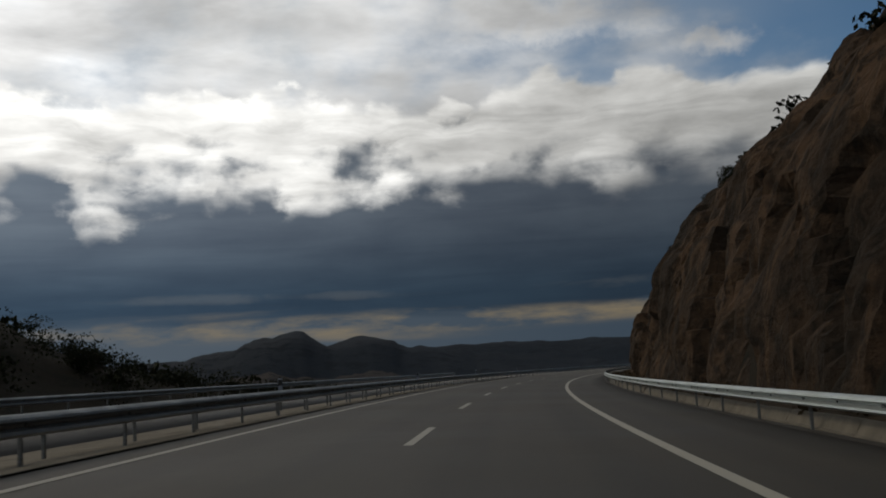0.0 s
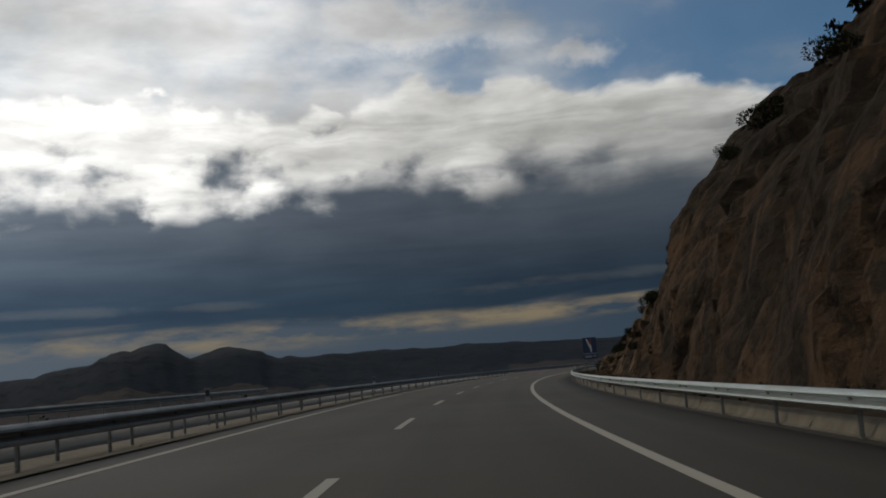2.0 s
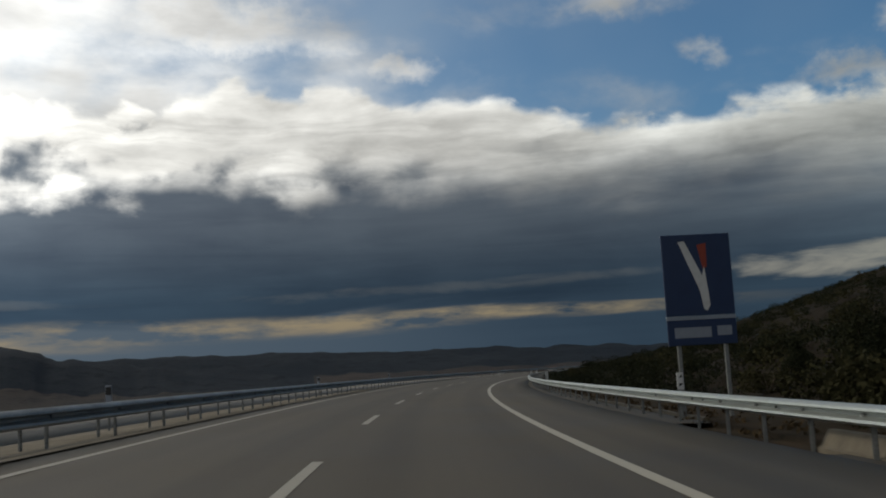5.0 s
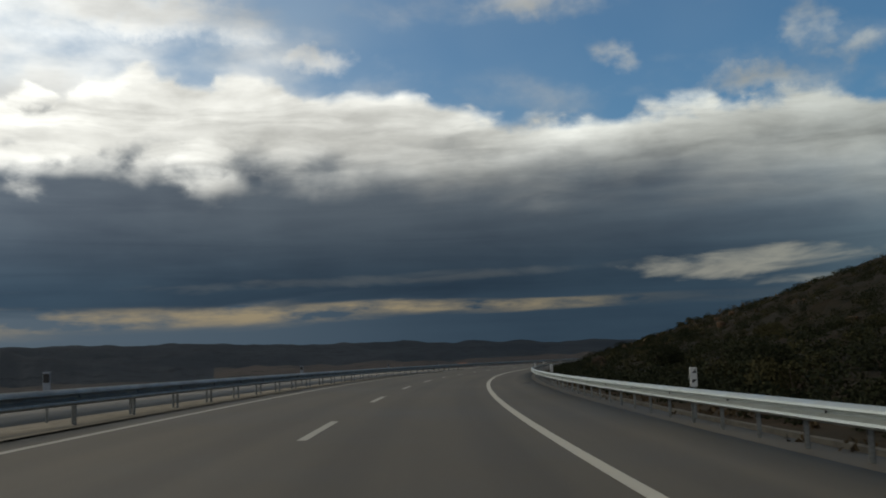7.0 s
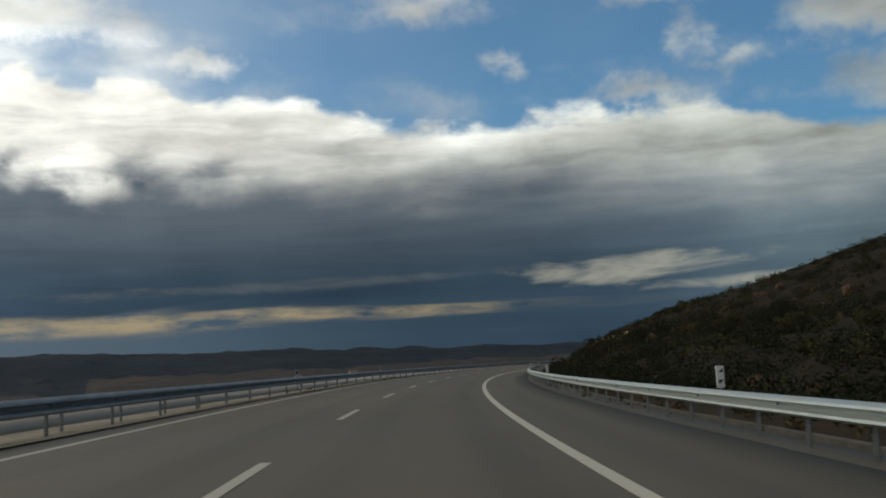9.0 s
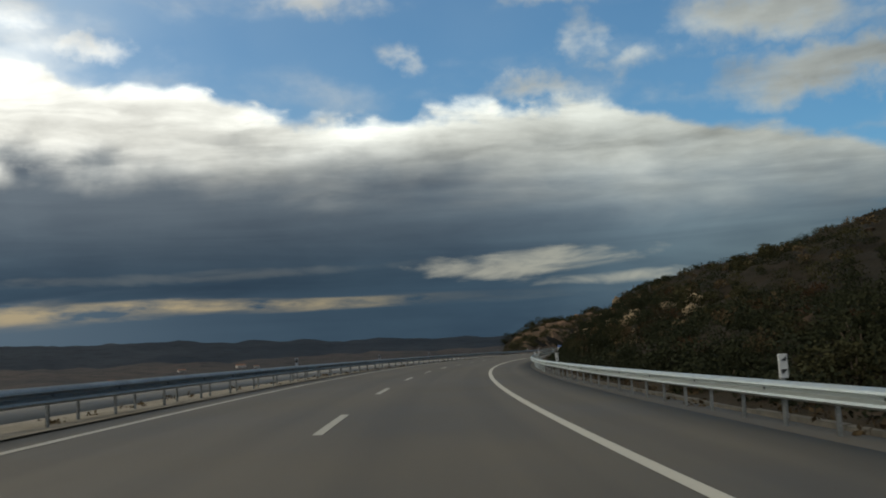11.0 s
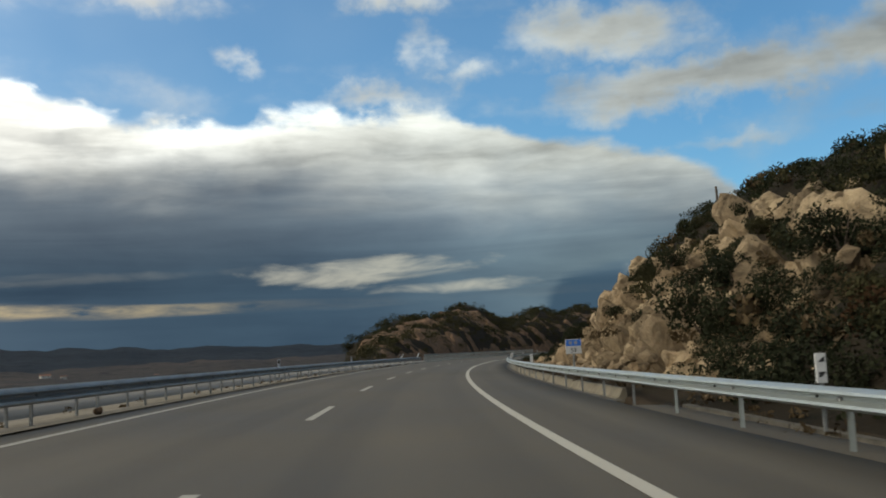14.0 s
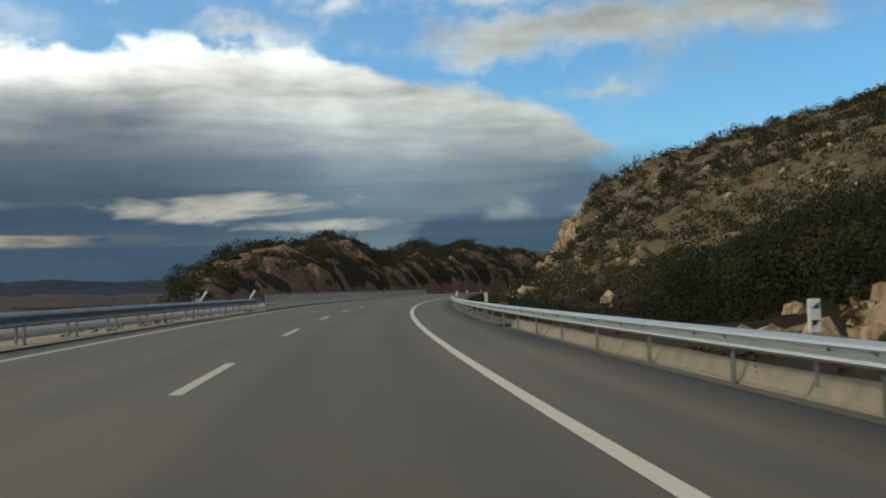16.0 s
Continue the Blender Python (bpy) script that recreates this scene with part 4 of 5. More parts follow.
def make_bush(seed, kind):
    r = rng(seed)
    if kind == "pine":
        h = 2.7
        lumps = [(r.uniform(-0.8, 0.8) * (1.2 - z / h), r.uniform(-0.8, 0.8) * (1.2 - z / h), z, 0.75 * (1.2 - z / h) + 0.22) for z in np.linspace(0.4, h, 14)]
        v, mat, lab = leaf_cloud(r, 6000, lumps, 0.062, 0.9), LEAF_DARK, "dark green young pine on the slope"
        st = stems(r, h, 4, 0.35)
    elif kind == "dry":
        lumps = [(r.uniform(-0.5, 0.5), r.uniform(-0.5, 0.5), r.uniform(0.12, 0.35), r.uniform(0.22, 0.42)) for _ in range(6)]
        v, mat, lab = leaf_cloud(r, 420, lumps, 0.08, 1.6), LEAF_DRY, "dry straw-coloured shrub on stony soil"
        st = stems(r, 0.5, 5, 0.4)
    else:
        lumps = [(r.uniform(-0.8, 0.8), r.uniform(-0.8, 0.8), r.uniform(0.25, 0.85), r.uniform(0.35, 0.65)) for _ in range(8)]
        v, mat, lab = leaf_cloud(r, 2400, lumps, 0.052, 0.3), LEAF_OLIVE if kind == "olive" else LEAF_DARK, "rounded dark evergreen bush on the slope" if kind == "dark" else "rounded olive green bush on the slope"
        st = stems(r, 0.9, 6, 0.6)
    name = "young_pine" if kind == "pine" else "bush"
    ob = new(name, quads("foliage", v, mat))
    tagged(ob, lab, "tree" if kind == "pine" else "bush", "scrub on the slope")
    part("stem", st, None, ob)
    return ob


def ground_height(s, lat):
    z = right_ground if lat < 0 else left_ground
    S, L = np.array([[float(s)]]), np.array([[float(lat)]])
    v = float(z(S, L)[0, 0])
    if -5.2 < lat < 0:
        return max(v, float(verge_z(S, L)[0, 0]))
    if lat < 0:
        v += float(hidden(S, L)[0, 0])
    return v


def build_scrub():
    r = rng(11)
    protos = {k: [make_bush(20 + i + 7 * j, k) for i in range(3)] for j, k in enumerate(("olive", "dark", "dry", "pine"))}
    used = set()

    def plant(kind, s, lat, scale, sink=0.12):
        z = ground_height(s, lat) - sink * scale
        a, b = xy(s, lat)
        i = int(r.randint(3))
        proto = protos[kind][i]
        m = pose(float(a), float(b), z, r.uniform(-6, 6), r.uniform(-6, 6), r.uniform(0, 360))
        if (kind, i) not in used:
            used.add((kind, i))
            proto.scale = (scale,) * 3
            proto.matrix_basis = m @ Matrix.Diagonal((scale, scale, scale, 1))
        else:
            ob = copy_thing(proto, m)
            ob.scale = (scale * r.uniform(0.85, 1.2), scale * r.uniform(0.85, 1.2), scale * r.uniform(0.8, 1.15))

    # pines above the brown outcrop and on the cliff's rim
    for _ in range(26):
        s = r.uniform(130, 178)
        plant("pine", s, -r.uniform(12.5, 20) + (s - 150) * 0.06, r.uniform(0.5, 0.95))
    for s, lat, k in ((172.5, -8.0, 0.7), (174, -8.8, 0.8), (175.5, -7.0, 0.72), (177, -8.2, 0.9), (179, -9.2, 1.0), (180.5, -7.6, 0.8), (183, -8.8, 0.85), (186, -8.0, 0.65), (189, -9.0, 0.6)):
        plant("pine", s, lat, k)
    for s, lat, k in ((495, -7.0, 1.0), (498.5, -6.6, 1.15), (501, -8.4, 0.95), (504, -9.6, 0.8), (508, -8.8, 0.7), (512, -7.6, 0.6), (516, -9.8, 0.75), (492.5, -8.6, 1.0), (524, -8.2, 0.5)):
        plant("dark", s, lat, k, -0.1)
    for s, lat, k in ((133, -6.6, 0.5), (137, -8.4, 0.7), (141, -7.4, 0.45), (146, -9.0, 0.7), (149, -6.8, 0.6), (153, -8.0, 0.5), (157, -9.6, 0.7), (161, -6.6, 0.55), (165, -8.6, 0.6), (144, -11.0, 0.7)):
        plant(r.choice(["dark", "olive"]), s, lat, k, -0.1)
    # bushes rooted on the sandstone ledges
    for s, lat, k in ((538, -6.1, 0.75), (537.3, -7.4, 0.8), (535, -5.3, 0.42), (541, -7.0, 0.5), (530, -8.5, 0.6)):
        plant("dark", s, lat, k, -0.1)
    for s in (58, 66, 88, 92, 101, 108, 113):
        plant("dark", s, -r.uniform(9.3, 11.5), r.uniform(0.6, 1.2))
    for _ in range(12):
        plant("pine", r.uniform(172, 200), -r.uniform(8.0, 17), r.uniform(0.35, 0.7))
    # bushy slope between the cuttings
    for _ in range(90):
        s, lat = r.uniform(184, 470), -(5.6 + 18 * r.uniform(0, 1) ** 1.3)
        plant(r.choice(["dark", "dark", "olive", "olive", "dark"]), s, lat, r.uniform(0.55, 1.15))
    for _ in range(48):
        plant(r.choice(["dark", "olive", "dry"]), r.uniform(395, 492), -r.uniform(6.0, 9.5), r.uniform(0.5, 0.9))
    # on and round the sandstone
    for _ in range(34):
        plant(r.choice(["dark", "olive", "dry"]), r.uniform(489, 552), -r.uniform(8.0, 20), r.uniform(0.4, 0.85))
    for _ in range(26):
        plant(r.choice(["dark", "dark", "olive"]), r.uniform(558, 567), -r.uniform(8.8, 14), r.uniform(0.7, 1.15))
    for _ in range(14):
        plant(r.choice(["dark", "olive"]), r.uniform(568, 590), -r.uniform(13, 22), r.uniform(0.6, 1.0))
    for _ in range(16):
        plant("dark", r.uniform(30, 110), r.uniform(27, 44), r.uniform(0.9, 2.0))
    for _ in range(12):
        plant("dark", r.uniform(690, 860), r.uniform(36, 58), r.uniform(1.0, 1.8))

    # the uncountable rest, one sheet of clumps for each slope
    def clumps(name, label, n, s_rng, lat_of, size, leaf, per, mat, seed):
        q = rng(seed)
        out = []
        for _ in range(n):
            s, lat = q.uniform(*s_rng), lat_of(q)
            if 736 < s < 840 and -20 < lat < 0:
                continue
            z = ground_height(s, lat)
            a, b = xy(s, lat)
            h = q.uniform(*size)
            lump = [(q.uniform(-0.6, 0.6) * h, q.uniform(-0.6, 0.6) * h, q.uniform(0.15, 0.6) * h, q.uniform(0.35, 0.6) * h) for _ in range(4)]
            out.append(leaf_cloud(q, per, lump, leaf * (0.6 + 0.4 * h)) + np.array([float(a), float(b), z]))
        ob = new(name, quads(name, np.concatenate(out), mat))
        tagged(ob, label, "scrub", kind="stuff")

    clumps("scrub_slope", "low dark scrub covering the inner slope", 1700, (170, 480), lambda q: -(7 + 45 * q.uniform(0, 1) ** 1.5), (0.5, 1.2), 0.05, 300, LEAF_DARK, 3)
    clumps("scrub_olive", "olive scrub on the inner slope", 1300, (170, 700), lambda q: -(9 + 50 * q.uniform(0, 1) ** 1.5), (0.4, 1.1), 0.075, 120, LEAF_OLIVE, 4)
    clumps("scrub_ridge", "dark scrub on the ridge over the sandstone", 400, (500, 600), lambda q: -(15 + 48 * q.uniform(0, 1) ** 1.3), (0.5, 1.2), 0.075, 150, LEAF_DARK, 5)
    clumps("scrub_foot", "dense dark bushes at the foot of the slope", 350, (395, 497), lambda q: -(5.4 + 8 * q.uniform(0, 1) ** 1.4), (0.5, 1.05), 0.04, 620, LEAF_DARK, 13)
    clumps("scrub_toe", "low dark bushes along the slope's foot", 700, (205, 492), lambda q: -(4.6 + 2.6 * q.uniform(0, 1)), (0.45, 0.95), 0.055, 200, LEAF_DARK, 18)
    clumps("scrub_rust", "rust-brown dying bushes among the dark ones", 90, (380, 492), lambda q: -(6.2 + 10 * q.uniform(0, 1)), (0.5, 1.0), 0.055, 260, LEAF_RUST, 17)
    clumps("scrub_rim", "dark scrub over the sandstone rim", 420, (497, 556), lambda q: -(9.8 + 11 * q.uniform(0, 1)), (0.35, 0.8), 0.06, 200, LEAF_DARK, 19)
    clumps("scrub_upper_gap", "grey-green low scrub above the bushy gap", 900, (550, 640), lambda q: -(8.5 + 30 * q.uniform(0, 1) ** 1.2), (0.4, 0.9), 0.06, 110, LEAF_OLIVE, 20)
    clumps("scrub_far_slope", "grey-green scrub dotted over the far slope", 1600, (640, 880), lambda q: -(9 + 95 * q.uniform(0, 1) ** 1.1), (0.8, 2.0), 0.12, 90, LEAF_OLIVE, 21)
    clumps("scrub_far_crest", "dark round bushes on the far slope", 420, (690, 880), lambda q: -(14 + 85 * q.uniform(0, 1)), (1.2, 2.6), 0.12, 150, LEAF_DARK, 22)
    clumps("scrub_toe_gap", "dark brush at the foot of the bushy gap", 60, (558, 566), lambda q: -(6.8 + 3.2 * q.uniform(0, 1)), (0.6, 1.2), 0.032, 900, LEAF_DARK, 24)
    clumps("scrub_hedge", "dense dark brush behind the far guardrail", 260, (562, 690), lambda q: -(4.4 + 3.0 * q.uniform(0, 1)), (0.4, 0.8), 0.04, 260, LEAF_DARK, 23)
    clumps("scrub_gap", "tall dark bushes filling the gap between rock cuttings", 110, (556, 569), lambda q: -(9.2 + 7 * q.uniform(0, 1)), (1.1, 2.3), 0.032, 1500, LEAF_DARK, 14)
    clumps("scrub_left_knoll", "dark bushes on the knoll outside the road", 420, (0, 125), lambda q: 25 + 40 * q.uniform(0, 1), (0.8, 2.4), 0.07, 240, LEAF_DARK, 15)
    clumps("scrub_outer_hill", "dark bushes on the hill across the road", 1400, (640, 1000), lambda q: 24.5 + 34 * q.uniform(0, 1), (0.6, 2.0), 0.11, 120, LEAF_OLIVE, 16)
    clumps("scrub_outer_crest", "round dark bushes on the crest across the road", 200, (660, 1000), lambda q: 34 + 24 * q.uniform(0, 1), (1.2, 2.8), 0.10, 220, LEAF_DARK, 26)
    clumps("scrub_dry", "straw-coloured dry shrubs on the slopes", 420, (400, 700), lambda q: -(6.5 + 40 * q.uniform(0, 1) ** 1.4), (0.3, 0.9), 0.12, 60, LEAF_DRY, 12)
    clumps("scrub_cliff_top", "dark bushes on the slope above the brown cliff", 260, (20, 180), lambda q: -(13 + 30 * q.uniform(0, 1)), (0.6, 1.6), 0.18, 80, LEAF_DARK, 6)
    clumps("scrub_outer", "dark scrub on the land outside the road", 900, (0, 800), lambda q: 26 + 90 * q.uniform(0, 1), (0.6, 2.2), 0.22, 60, LEAF_DARK, 7)
    clumps("weeds_verge", "dry weeds along the inner verge", 900, (-10, 600), lambda q: -(3.2 + 2.2 * q.uniform(0, 1)), (0.10, 0.34), 0.07, 26, LEAF_DRY, 8)
    clumps("weeds_median", "dry weeds in the median gravel", 160, (360, 600), lambda q: 9.3 + 2.4 * q.uniform(0, 1), (0.08, 0.25), 0.06, 22, LEAF_DRY, 9)


build_scrub()


def boulders(name, label, n, s_rng, lat_of, size, mat, seed):
    """Loose rocks half sunk in the slope."""
    q = rng(seed)
    vs, fs = [], []
    base = bmesh.new()
    bmesh.ops.create_icosphere(base, subdivisions=1, radius=1.0)
    bv = np.array([v.co[:] for v in base.verts])
    bf = [tuple(v.index for v in f.verts) for f in base.faces]
    base.free()
    for _ in range(n):
        s, lat = q.uniform(*s_rng), lat_of(q)
        a, b = xy(s, lat)
        h = q.uniform(*size) * q.uniform(0.5, 1.0)
        w = bv * (h * q.uniform(0.7, 1.4, 3)) * (1 + q.uniform(-0.28, 0.28, (len(bv), 1)))
        k = q.uniform(0, 6.28)
        w = np.stack([w[:, 0] * math.cos(k) - w[:, 1] * math.sin(k), w[:, 0] * math.sin(k) + w[:, 1] * math.cos(k), w[:, 2] * 0.8], 1)
        o = len(vs)
        vs += list(w + np.array([float(a), float(b), ground_height(s, lat) + 0.1 * h]))
        fs += [tuple(i + o for i in f) for f in bf]
    tagged(new(name, mesh_of(name, vs, fs, mat)), label, "rocks", kind="stuff")


boulders("rocks_slope", "weathered rocks showing through the scrub", 70, (300, 490), lambda q: -(6.5 + 26 * q.uniform(0, 1) ** 1.2), (0.3, 0.9), ROCK_DARK, 31)
boulders("rocks_ledge", "pale rock ledges showing among the bushes", 70, (425, 492), lambda q: -(7.5 + 6 * q.uniform(0, 1) ** 1.2), (0.3, 0.9), ROCK_PALE, 35)
boulders("rocks_gap", "pale rocks on the slope beyond the cutting", 420, (556, 840), lambda q: -(7 + 55 * q.uniform(0, 1)), (0.2, 0.9), ROCK_PALE, 32)
boulders("rocks_outcrop", "brown stones at the foot of the outcrop", 330, (118, 176), lambda q: -(4.4 + 2.2 * q.uniform(0, 1)), (0.06, 0.28), ROCK_RUST, 33)
boulders("rocks_toe", "fallen sandstone pieces at the foot of the cutting", 120, (488, 556), lambda q: -(4.6 + 1.6 * q.uniform(0, 1)), (0.1, 0.45), ROCK_PALE, 34)


def end_boulder():
    """The reddish block that closes the outcrop."""
    bm = bmesh.new()
    bmesh.ops.create_icosphere(bm, subdivisions=4, radius=1.0)
    for v in bm.verts:
        dist, pts = noise.voronoi(v.co * 1.6 + Vector((3, 1, 7)))
        k = 1 + 0.22 * (noise.cell(pts[0] * 6.1) - 0.5) + 0.16 * noise.fractal(v.co * 1.5, 1.0, 2.0, 5)
        v.co = Vector((v.co.x * 1.5, v.co.y * 2.6, v.co.z * 1.55)) * k
    ob = new("boulder", bpy.data.meshes.new("boulder"))
    bm.to_mesh(ob.data)
    bm.free()
    ob.data.materials.append(ROCK_RUST)
    tagged(ob, "reddish weathered boulder at the outcrop's end", "rock")
    ob.matrix_basis = stand(169.6, -6.9, 0.55, 0)


end_boulder()


def verge_stone():
    """A loose brown stone lying by the median rail."""
    bm = bmesh.new()
    bmesh.ops.create_icosphere(bm, subdivisions=2, radius=1.0)
    for v in bm.verts:
        v.co = Vector((v.co.x * 0.11, v.co.y * 0.15, v.co.z * 0.08)) * (1 + 0.35 * noise.noise(v.co * 1.7))
    ob = new("stone", bpy.data.meshes.new("stone"))
    bm.to_mesh(ob.data)
    bm.free()
    ob.data.materials.append(ROCK_RUST)
    tagged(ob, "loose brown stone on the median gravel", "stone")
    ob.matrix_basis = stand(490.3, 8.66, 0.345, 20)


verge_stone()


# ---------------------------------------------------------------- drains and small roadside things
def gutter(name, label, s0, s1, section, mat, seed):
    """A cast concrete edge, in lengths with open joints, chipped a little."""
    root = tagged(new(name), label, "gutter", "roadside gutters", "structure")
    r = rng(seed)
    s = s0
    while s < s1:
        e = min(s + 4.0, s1)
        ss = np.linspace(s + 0.012, e - 0.012, 5)
        vs = []
        dz, dl = r.uniform(-0.012, 0.012), r.uniform(-0.012, 0.012)
        for q in ss:
            for o, z in section:
                a, b = xy(q, o + dl + r.uniform(-0.006, 0.006))
                vs.append((float(a), float(b), z + dz + r.uniform(-0.008, 0.008)))
        n = len(section)
        f = [g[::-1] for g in grid_faces(len(ss), n)] + [tuple(range(n)), tuple(range(4 * n, 5 * n))[::-1]]
        part("kerb_length", mesh_of("kerb_length", vs, f, mat), None, root)
        s = e


HIGH = [(-2.95, -0.3), (-2.955, -0.078), (-2.99, -0.07), (-3.01, -0.06), (-3.11, 0.13), (-3.13, 0.15), (-3.21, 0.155), (-3.23, -0.3)]
LOW = [(-3.52, -0.3), (-3.53, -0.055), (-3.64, -0.05), (-3.66, -0.3)]
KERB_DARK = mat_plain("dark_kerb_concrete", (0.15, 0.132, 0.10), 0.9, 0.3, 2.0)
# the first gutter takes the darker concrete to imitate shade below the cliff
gutter("gutter", "pale low concrete gutter wall behind the guardrail", -40, 183, HIGH, KERB_DARK, 1)
gutter("gutter", "narrow pale concrete kerb behind the guardrail", 191, 489, LOW, KERB_DARK, 2)
gutter("gutter", "pale low concrete gutter wall under the sandstone cutting", 493, 568, HIGH, CONCRETE, 3)
gutter("gutter", "low pale kerb along the far shoulder", 570, 880, LOW, CONCRETE, 4)

CHANNEL = [(8.36, -0.1), (8.365, 0.255), (8.42, 0.26), (8.55, 0.235), (8.70, 0.262), (8.76, 0.268), (8.765, -0.1)]
gutter("gutter", "grey shallow concrete drain channel along the median edge", -40, 400, CHANNEL[::-1], KERB_DARK, 5)

SIGN_BLUE = mat_plain("sign_blue", (0.012, 0.030, 0.085), 0.45, 0.1, 3.0)
SIGN_SKY = mat_plain("sign_bright_blue", (0.01, 0.13, 0.55), 0.4, 0.1, 6.0)
SIGN_WHITE = mat_plain("sign_white", (0.54, 0.55, 0.55), 0.5, 0.1, 6.0)
SIGN_RED = mat_plain("sign_red", (0.25, 0.04, 0.02), 0.5, 0.1, 6.0)
SIGN_GREY = mat_plain("sign_pale_bar", (0.22, 0.25, 0.30), 0.5, 0.1, 6.0)
BLACK = mat_plain("black_film", (0.012, 0.012, 0.013), 0.5, 0.1, 6.0)
WOOD = mat_plain("grey_wood", (0.09, 0.075, 0.06), 0.9, 0.3, 12.0)
WALL = mat_plain("whitewash", (0.34, 0.33, 0.31), 0.8, 0.15, 0.3)
TILE = mat_plain("roof_tile", (0.22, 0.11, 0.07), 0.8, 0.2, 0.6)


def flat_shape(pts, y, t=0.006):
    """A thin upright shape in the x, z plane, its face towards -y."""
    bm = bmesh.new()
    a = [bm.verts.new((x, y, z)) for x, z in pts]
    b = [bm.verts.new((x, y + t, z)) for x, z in pts]
    bm.faces.new(a)
    bm.faces.new(b[::-1])
    n = len(pts)
    for i in range(n):
        bm.faces.new((a[i], b[i], b[(i + 1) % n], a[(i + 1) % n]))
    bmesh.ops.recalc_face_normals(bm, faces=bm.faces)
    return bm


def round_post(bm, x, y, z0, z1, r, seg=12):
    bmesh.ops.create_cone(bm, cap_ends=True, segments=seg, radius1=r, radius2=r, depth=z1 - z0, matrix=Matrix.Translation((x, y, (z0 + z1) / 2)))
    return bm


def motorway_sign():
    """The tall blue sign with a white and red stroke device."""
    root = tagged(new("road_sign"), "tall dark blue road sign with white stroke device on two posts", "road sign")
    root.matrix_basis = stand(192.4, -4.05, 0.0, 3.0)
    w = 1.62
    part("panel", box(bmesh.new(), 0, 0, 3.13, w, 0.05, 1.88, 0.012), SIGN_BLUE, root, "dark blue main panel")
    part("separator_bar", box(bmesh.new(), 0, -0.004, 2.135, w, 0.05, 0.09, 0.004), SIGN_GREY, root, "pale grey bar")
    low = part("lower_panel", box(bmesh.new(), 0, 0, 1.80, w, 0.05, 0.58, 0.01), SIGN_BLUE, root, "dark blue lower panel")
    part("lettering_bar", box(bmesh.new(), -0.22, -0.032, 1.80, 0.86, 0.008, 0.24), SIGN_GREY, low, "pale unreadable lettering")
    part("lettering_bar", box(bmesh.new(), 0.52, -0.032, 1.82, 0.34, 0.008, 0.22), SIGN_GREY, low, "pale unreadable lettering")
    part("stroke", flat_shape([(-0.42, 3.90), (-0.27, 3.92), (0.10, 3.10), (0.16, 3.35), (0.24, 2.42), (0.16, 2.28), (0.08, 2.34), (0.02, 2.75)], -0.034), SIGN_WHITE, root, "white pointed stroke")
    part("stroke", flat_shape([(0.02, 3.82), (0.24, 3.86), (0.22, 3.30), (0.13, 3.25)], -0.034), SIGN_RED, root, "dull red stroke")
    for x in (-0.55, 0.55):
        part("post", box(bmesh.new(), x, 0.06, 1.75, 0.09, 0.06, 4.5, 0.006), STEEL_DULL, root)


def kilometre_sign():
    root = tagged(new("kilometre_sign"), "small blue and white kilometre sign below the sandstone", "road sign")
    root.matrix_basis = stand(510.7, -4.33, 0.0, 4.0)
    part("panel", box(bmesh.new(), 0, 0, 1.23, 0.66, 0.03, 0.60, 0.01), SIGN_WHITE, root, "white sign panel")
    top = part("blue_field", box(bmesh.new(), 0, -0.017, 1.385, 0.63, 0.008, 0.26), SIGN_SKY, root, "bright blue field")
    for x in (-0.13, 0.1):
        part("lettering_bar", box(bmesh.new(), x, -0.023, 1.385, 0.13, 0.005, 0.13), SIGN_GREY, top, "pale unreadable letters")
    cu = bpy.data.curves.new("number", "FONT")
    cu.body, cu.size, cu.extrude, cu.align_x = "59", 0.27, 0.003, "CENTER"
    cu.materials.append(BLACK)
    ob = new("number", cu)
    ob.parent = root
    ob.matrix_basis = pose(0.0, -0.019, 0.985, 90, 0, 0)
    tagged(ob, "black number 59")
    part("post", box(bmesh.new(), 0, 0.045, 0.55, 0.08, 0.05, 1.9, 0.006), STEEL_DULL, root)


def delineator(label, cap):
    """A white reflector plate with two dark wedges on a short bracket."""
    root = tagged(new("delineator"), label, "delineator", "delineators along the road")
    part("plate", box(bmesh.new(), 0, 0, 0.20, 0.135, 0.03, 0.36, 0.006), SIGN_WHITE if cap == "inner" else SIGN_GREY, root, "white plastic plate" if cap == "inner" else "weathered grey plate")
    if cap == "inner":
        part("wedge", flat_shape([(-0.035, 0.275), (0.045, 0.345), (0.045, 0.275)], -0.020), BLACK, root, "black wedge")
        part("wedge", flat_shape([(-0.035, 0.155), (0.055, 0.155), (0.01, 0.105), (-0.035, 0.085)], -0.020), BLACK, root, "black wedge")
    else:
        part("reflector", box(bmesh.new(), 0, -0.017, 0.26, 0.11, 0.008, 0.17, 0.01), BLACK, root, "dark film")
    part("bracket", box(bmesh.new(), 0, 0.01, -0.25, 0.05, 0.02, 0.62, 0.004), STEEL_DULL, root)
    return root


def build_markers():
    a = delineator("white delineator plate with black wedges over the guardrail", "inner")
    b = delineator("grey delineator back with a dark cap over the median rail", "outer")
    first = True
    for k in range(-5, 18):
        s = 158.4 + 32.2 * k + {4: -2.2, 9: -0.4, 11: 4.2}.get(k, 0.0)
        for proto, lat, z in ((a, -3.02, 0.55 + 0.05 * min(max((s - 300) / 190, 0), 1)), (b, 9.0, 0.93)):
            if proto is a and -5 < k < 0:
                continue
            m = stand(s, lat, z, 0)
            if k == -5:
                proto.matrix_basis = m
            else:
                copy_thing(proto, m)


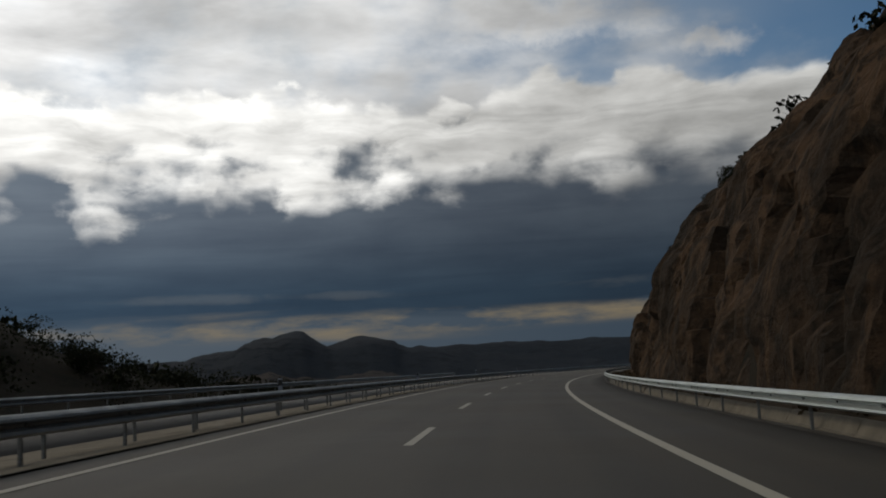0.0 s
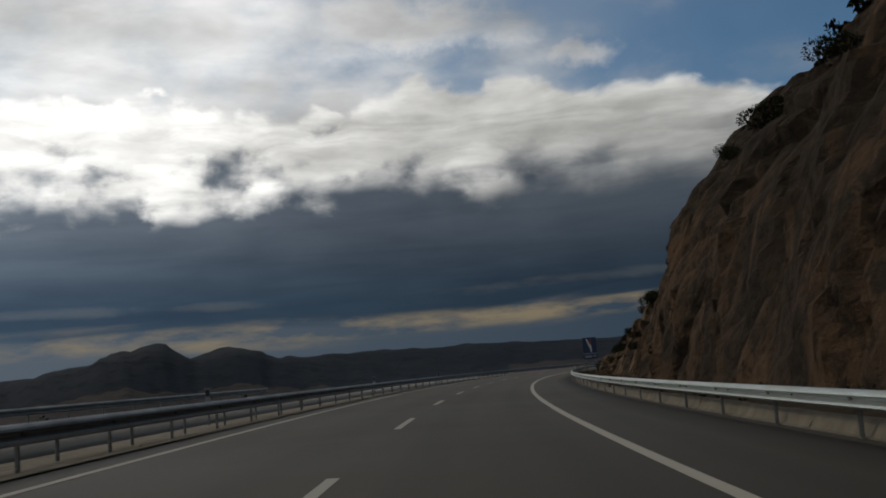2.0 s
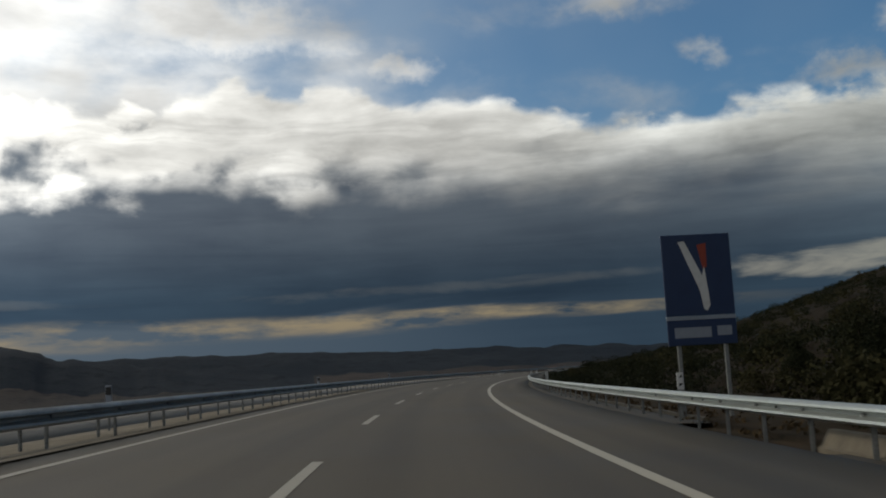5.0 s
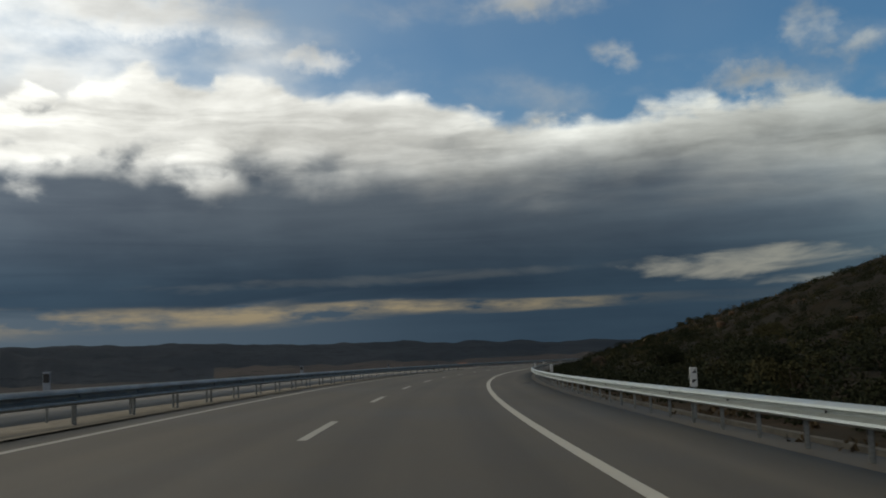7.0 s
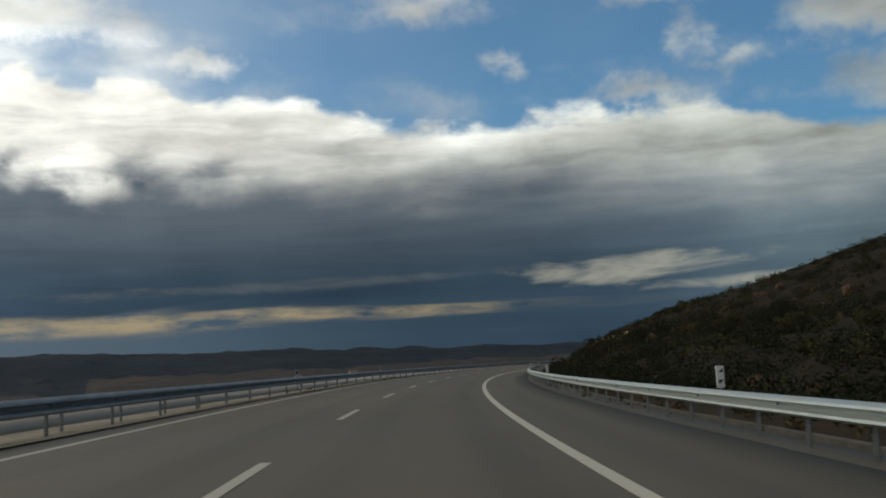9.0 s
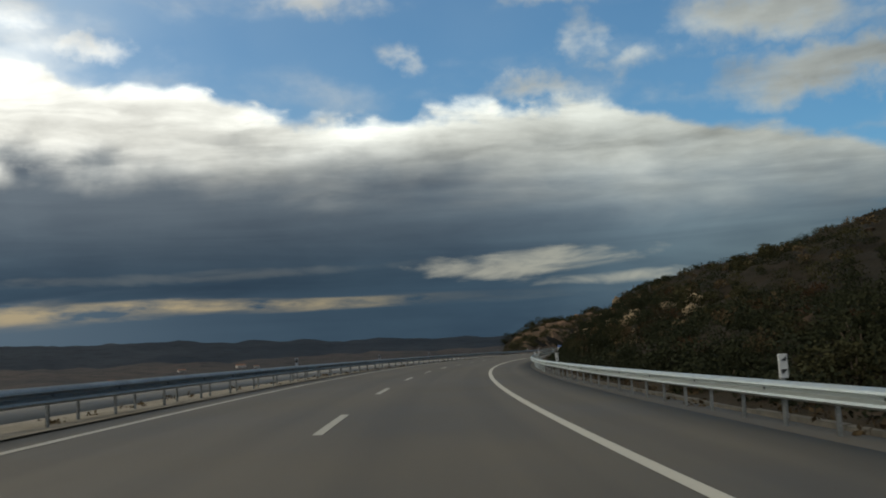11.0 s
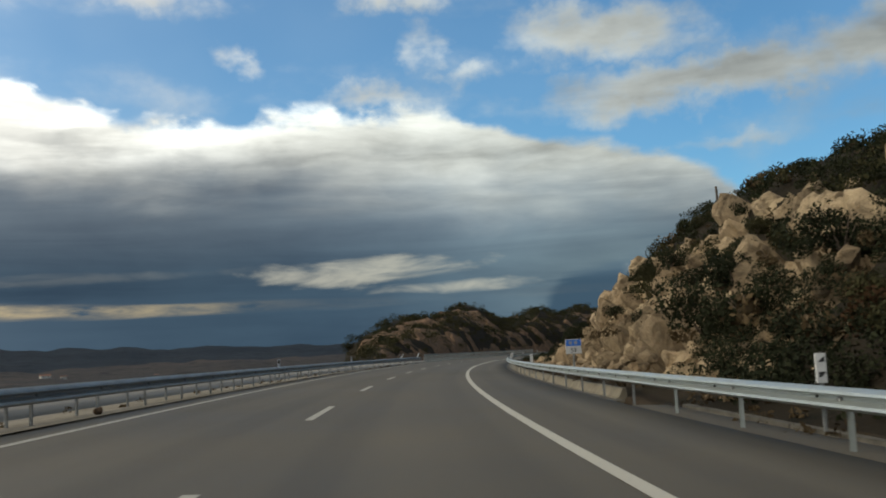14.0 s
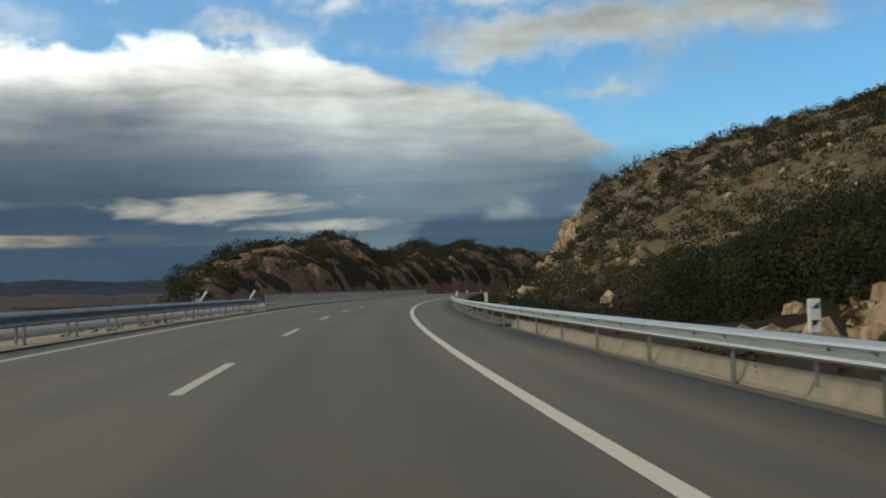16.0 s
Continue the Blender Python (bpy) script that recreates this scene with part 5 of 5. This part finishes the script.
def bolt_heads():
    """Pairs of splice bolts on the inner rail, small and dark."""
    bm = bmesh.new()
    bmesh.ops.create_cone(bm, cap_ends=True, segments=8, radius1=0.022, radius2=0.016, depth=0.02)
    me = bpy.data.meshes.new("splice_bolt")
    bm.to_mesh(me)
    bm.free()
    me.materials.append(BLACK)
    rail = [o for o in scene.objects if o.name.startswith("guardrail")][0]
    s = -36.0
    while s < 620:
        ob = part("splice_bolt", me, None, rail)
        ob.matrix_basis = Matrix.Translation(at(s, -2.75 - 0.03, 0.66 - 0.128 + 0.05 * min(max((s - 300) / 190, 0), 1))) @ pose(0, 0, 0, 0, 90, -math.degrees(heading(s)))
        s += 4.0


def fence_posts():
    proto = None
    for s, lat, h in ((527, -15.0, 1.3), (536, -15.4, 1.2), (547, -15.8, 1.3), (553, -16.0, 1.4), (560, -19.0, 1.5), (776, -29.5, 1.8), (790, -40.0, 1.8), (806, -54.0, 1.8), (482, -15.5, 1.3)):
        z = ground_height(s, lat)
        a, b = xy(s, lat)
        m = pose(float(a), float(b), z - 1.9 + h, 3 * math.sin(s), 4 * math.cos(s * 2), s * 9)
        if proto is None:
            bm = bmesh.new()
            bmesh.ops.create_cone(bm, cap_ends=True, segments=7, radius1=0.09, radius2=0.07, depth=1.9, matrix=Matrix.Translation((0, 0, 0.95)))
            me = bpy.data.meshes.new("fence_post")
            bm.to_mesh(me)
            bm.free()
            me.materials.append(WOOD)
            proto = tagged(new("fence_post", me), "weathered wooden fence post on the ridge", "fence post", "fence posts on the ridge")
            proto.matrix_basis = m
        else:
            copy_thing(proto, m)


def scene_ground(x, y):
    """Height of the far land at a plan place."""
    me = bpy.data.objects["far_hills"].data
    best = min(me.vertices, key=lambda v: (v.co.x - x) ** 2 + (v.co.y - y) ** 2)
    return best.co.z


def farmhouse(az, dist, w, h, z, label):
    root = tagged(new("farmhouse"), label, "house", "far farm buildings")
    root.matrix_basis = pose(dist * math.sin(radians(az)), dist * math.cos(radians(az)), z, 0, 0, -az + 20)
    part("wall", box(bmesh.new(), 0, 0, h / 2, w, w * 0.6, h), WALL, root)
    bm = bmesh.new()
    hw, d = w / 2 + 0.5, w * 0.3 + 0.5
    v = [bm.verts.new(p) for p in ((-hw, -d, h), (hw, -d, h), (hw, d, h), (-hw, d, h), (-hw, 0, h + w * 0.14), (hw, 0, h + w * 0.14))]
    for f in ((0, 1, 5, 4), (2, 3, 4, 5), (0, 4, 3), (1, 2, 5), (3, 2, 1, 0)):
        bm.faces.new([v[i] for i in f])
    part("roof", bm, TILE, root)
    for x in (-0.25, 0.25):
        part("window", box(bmesh.new(), x * w, -w * 0.3 - 0.03, h * 0.5, w * 0.1, 0.08, h * 0.3), BLACK, root)


def drain_cover():
    """A round dark cover let into the shoulder."""
    bm = bmesh.new()
    bmesh.ops.create_cone(bm, cap_ends=True, segments=28, radius1=0.33, radius2=0.32, depth=0.02)
    ob = tagged(new("drain_cover"), "dark round iron drain cover in the shoulder", "drain cover")
    ob.matrix_basis = Matrix.Translation(at(291.2, -1.93, 0.004))
    part("rim", bm, BLACK, ob)
    bm = bmesh.new()
    for x in (-0.16, -0.08, 0.0, 0.08, 0.16):
        box(bm, x, 0, 0.011, 0.03, 0.4, 0.006)
    part("grating", bm, BLACK, ob)


def crossing_barrier():
    """The removable barred barrier that closes the median crossing, in four metre lengths."""
    length, proto = 4.0, None
    s = 591.0
    while s < 716:
        m = stand(s, 8.15, 0.25, 0)
        if proto is None:
            proto = tagged(new("crossing_barrier"), "grey barred steel barrier section closing the median gap", "barrier", "barrier sections at the median gap")
            for z, h in ((0.06, 0.1), (0.36, 0.06), (0.95, 0.09)):
                part("bar", box(bmesh.new(), 0, length / 2, z, 0.05, length - 0.04, h, 0.006), STEEL_BLUE, proto)
            for k in range(9):
                part("picket", box(bmesh.new(), 0, 0.1 + k * 0.475, 0.52, 0.035, 0.06, 0.92, 0.004), STEEL_BLUE, proto)
            proto.matrix_basis = m
        else:
            copy_thing(proto, m)
        s += length


def loose_struts():
    proto = None
    for s, z, lean in ((577.3, 0.62, 34), (591.0, 0.66, 30)):
        m = stand(s, 9.0, z + 0.28, 0) @ pose(0, 0, 0, 0, lean, 0)
        if proto is None:
            proto = tagged(new("leaning_strut"), "white slanted steel strut on the median rail", "strut", "struts on the median rail")
            part("bar", box(bmesh.new(), 0, 0, 0.28, 0.09, 0.07, 0.62, 0.008), SIGN_WHITE, proto)
            part("foot_plate", box(bmesh.new(), 0, 0, -0.05, 0.16, 0.12, 0.02, 0.003), STEEL_DULL, proto)
            proto.matrix_basis = m
        else:
            copy_thing(proto, m)


STEEL_BLUE = mat_metal("blue_grey_steel", (0.16, 0.19, 0.20), 0.6, 0.4)
crossing_barrier()
loose_struts()
motorway_sign()
drain_cover()
for q_ in ((14.6, 2060, 9, 4, "white farm building far off on the plain"), (17.6, 2120, 12, 4, "long pale farm shed far off on the plain"), (20.2, 2100, 15, 4, "row of white farm buildings far off"), (20.9, 2090, 8, 4, "small white farmhouse far off"), (24.6, 2150, 8, 4, "small white farmhouse far off")):
    az_, d_ = q_[0], q_[1]
    hit = scene_ground(d_ * math.sin(radians(az_)), d_ * math.cos(radians(az_)))
    farmhouse(az_, d_, q_[2], q_[3], hit - 0.5, q_[4])
kilometre_sign()
build_markers()
bolt_heads()
fence_posts()
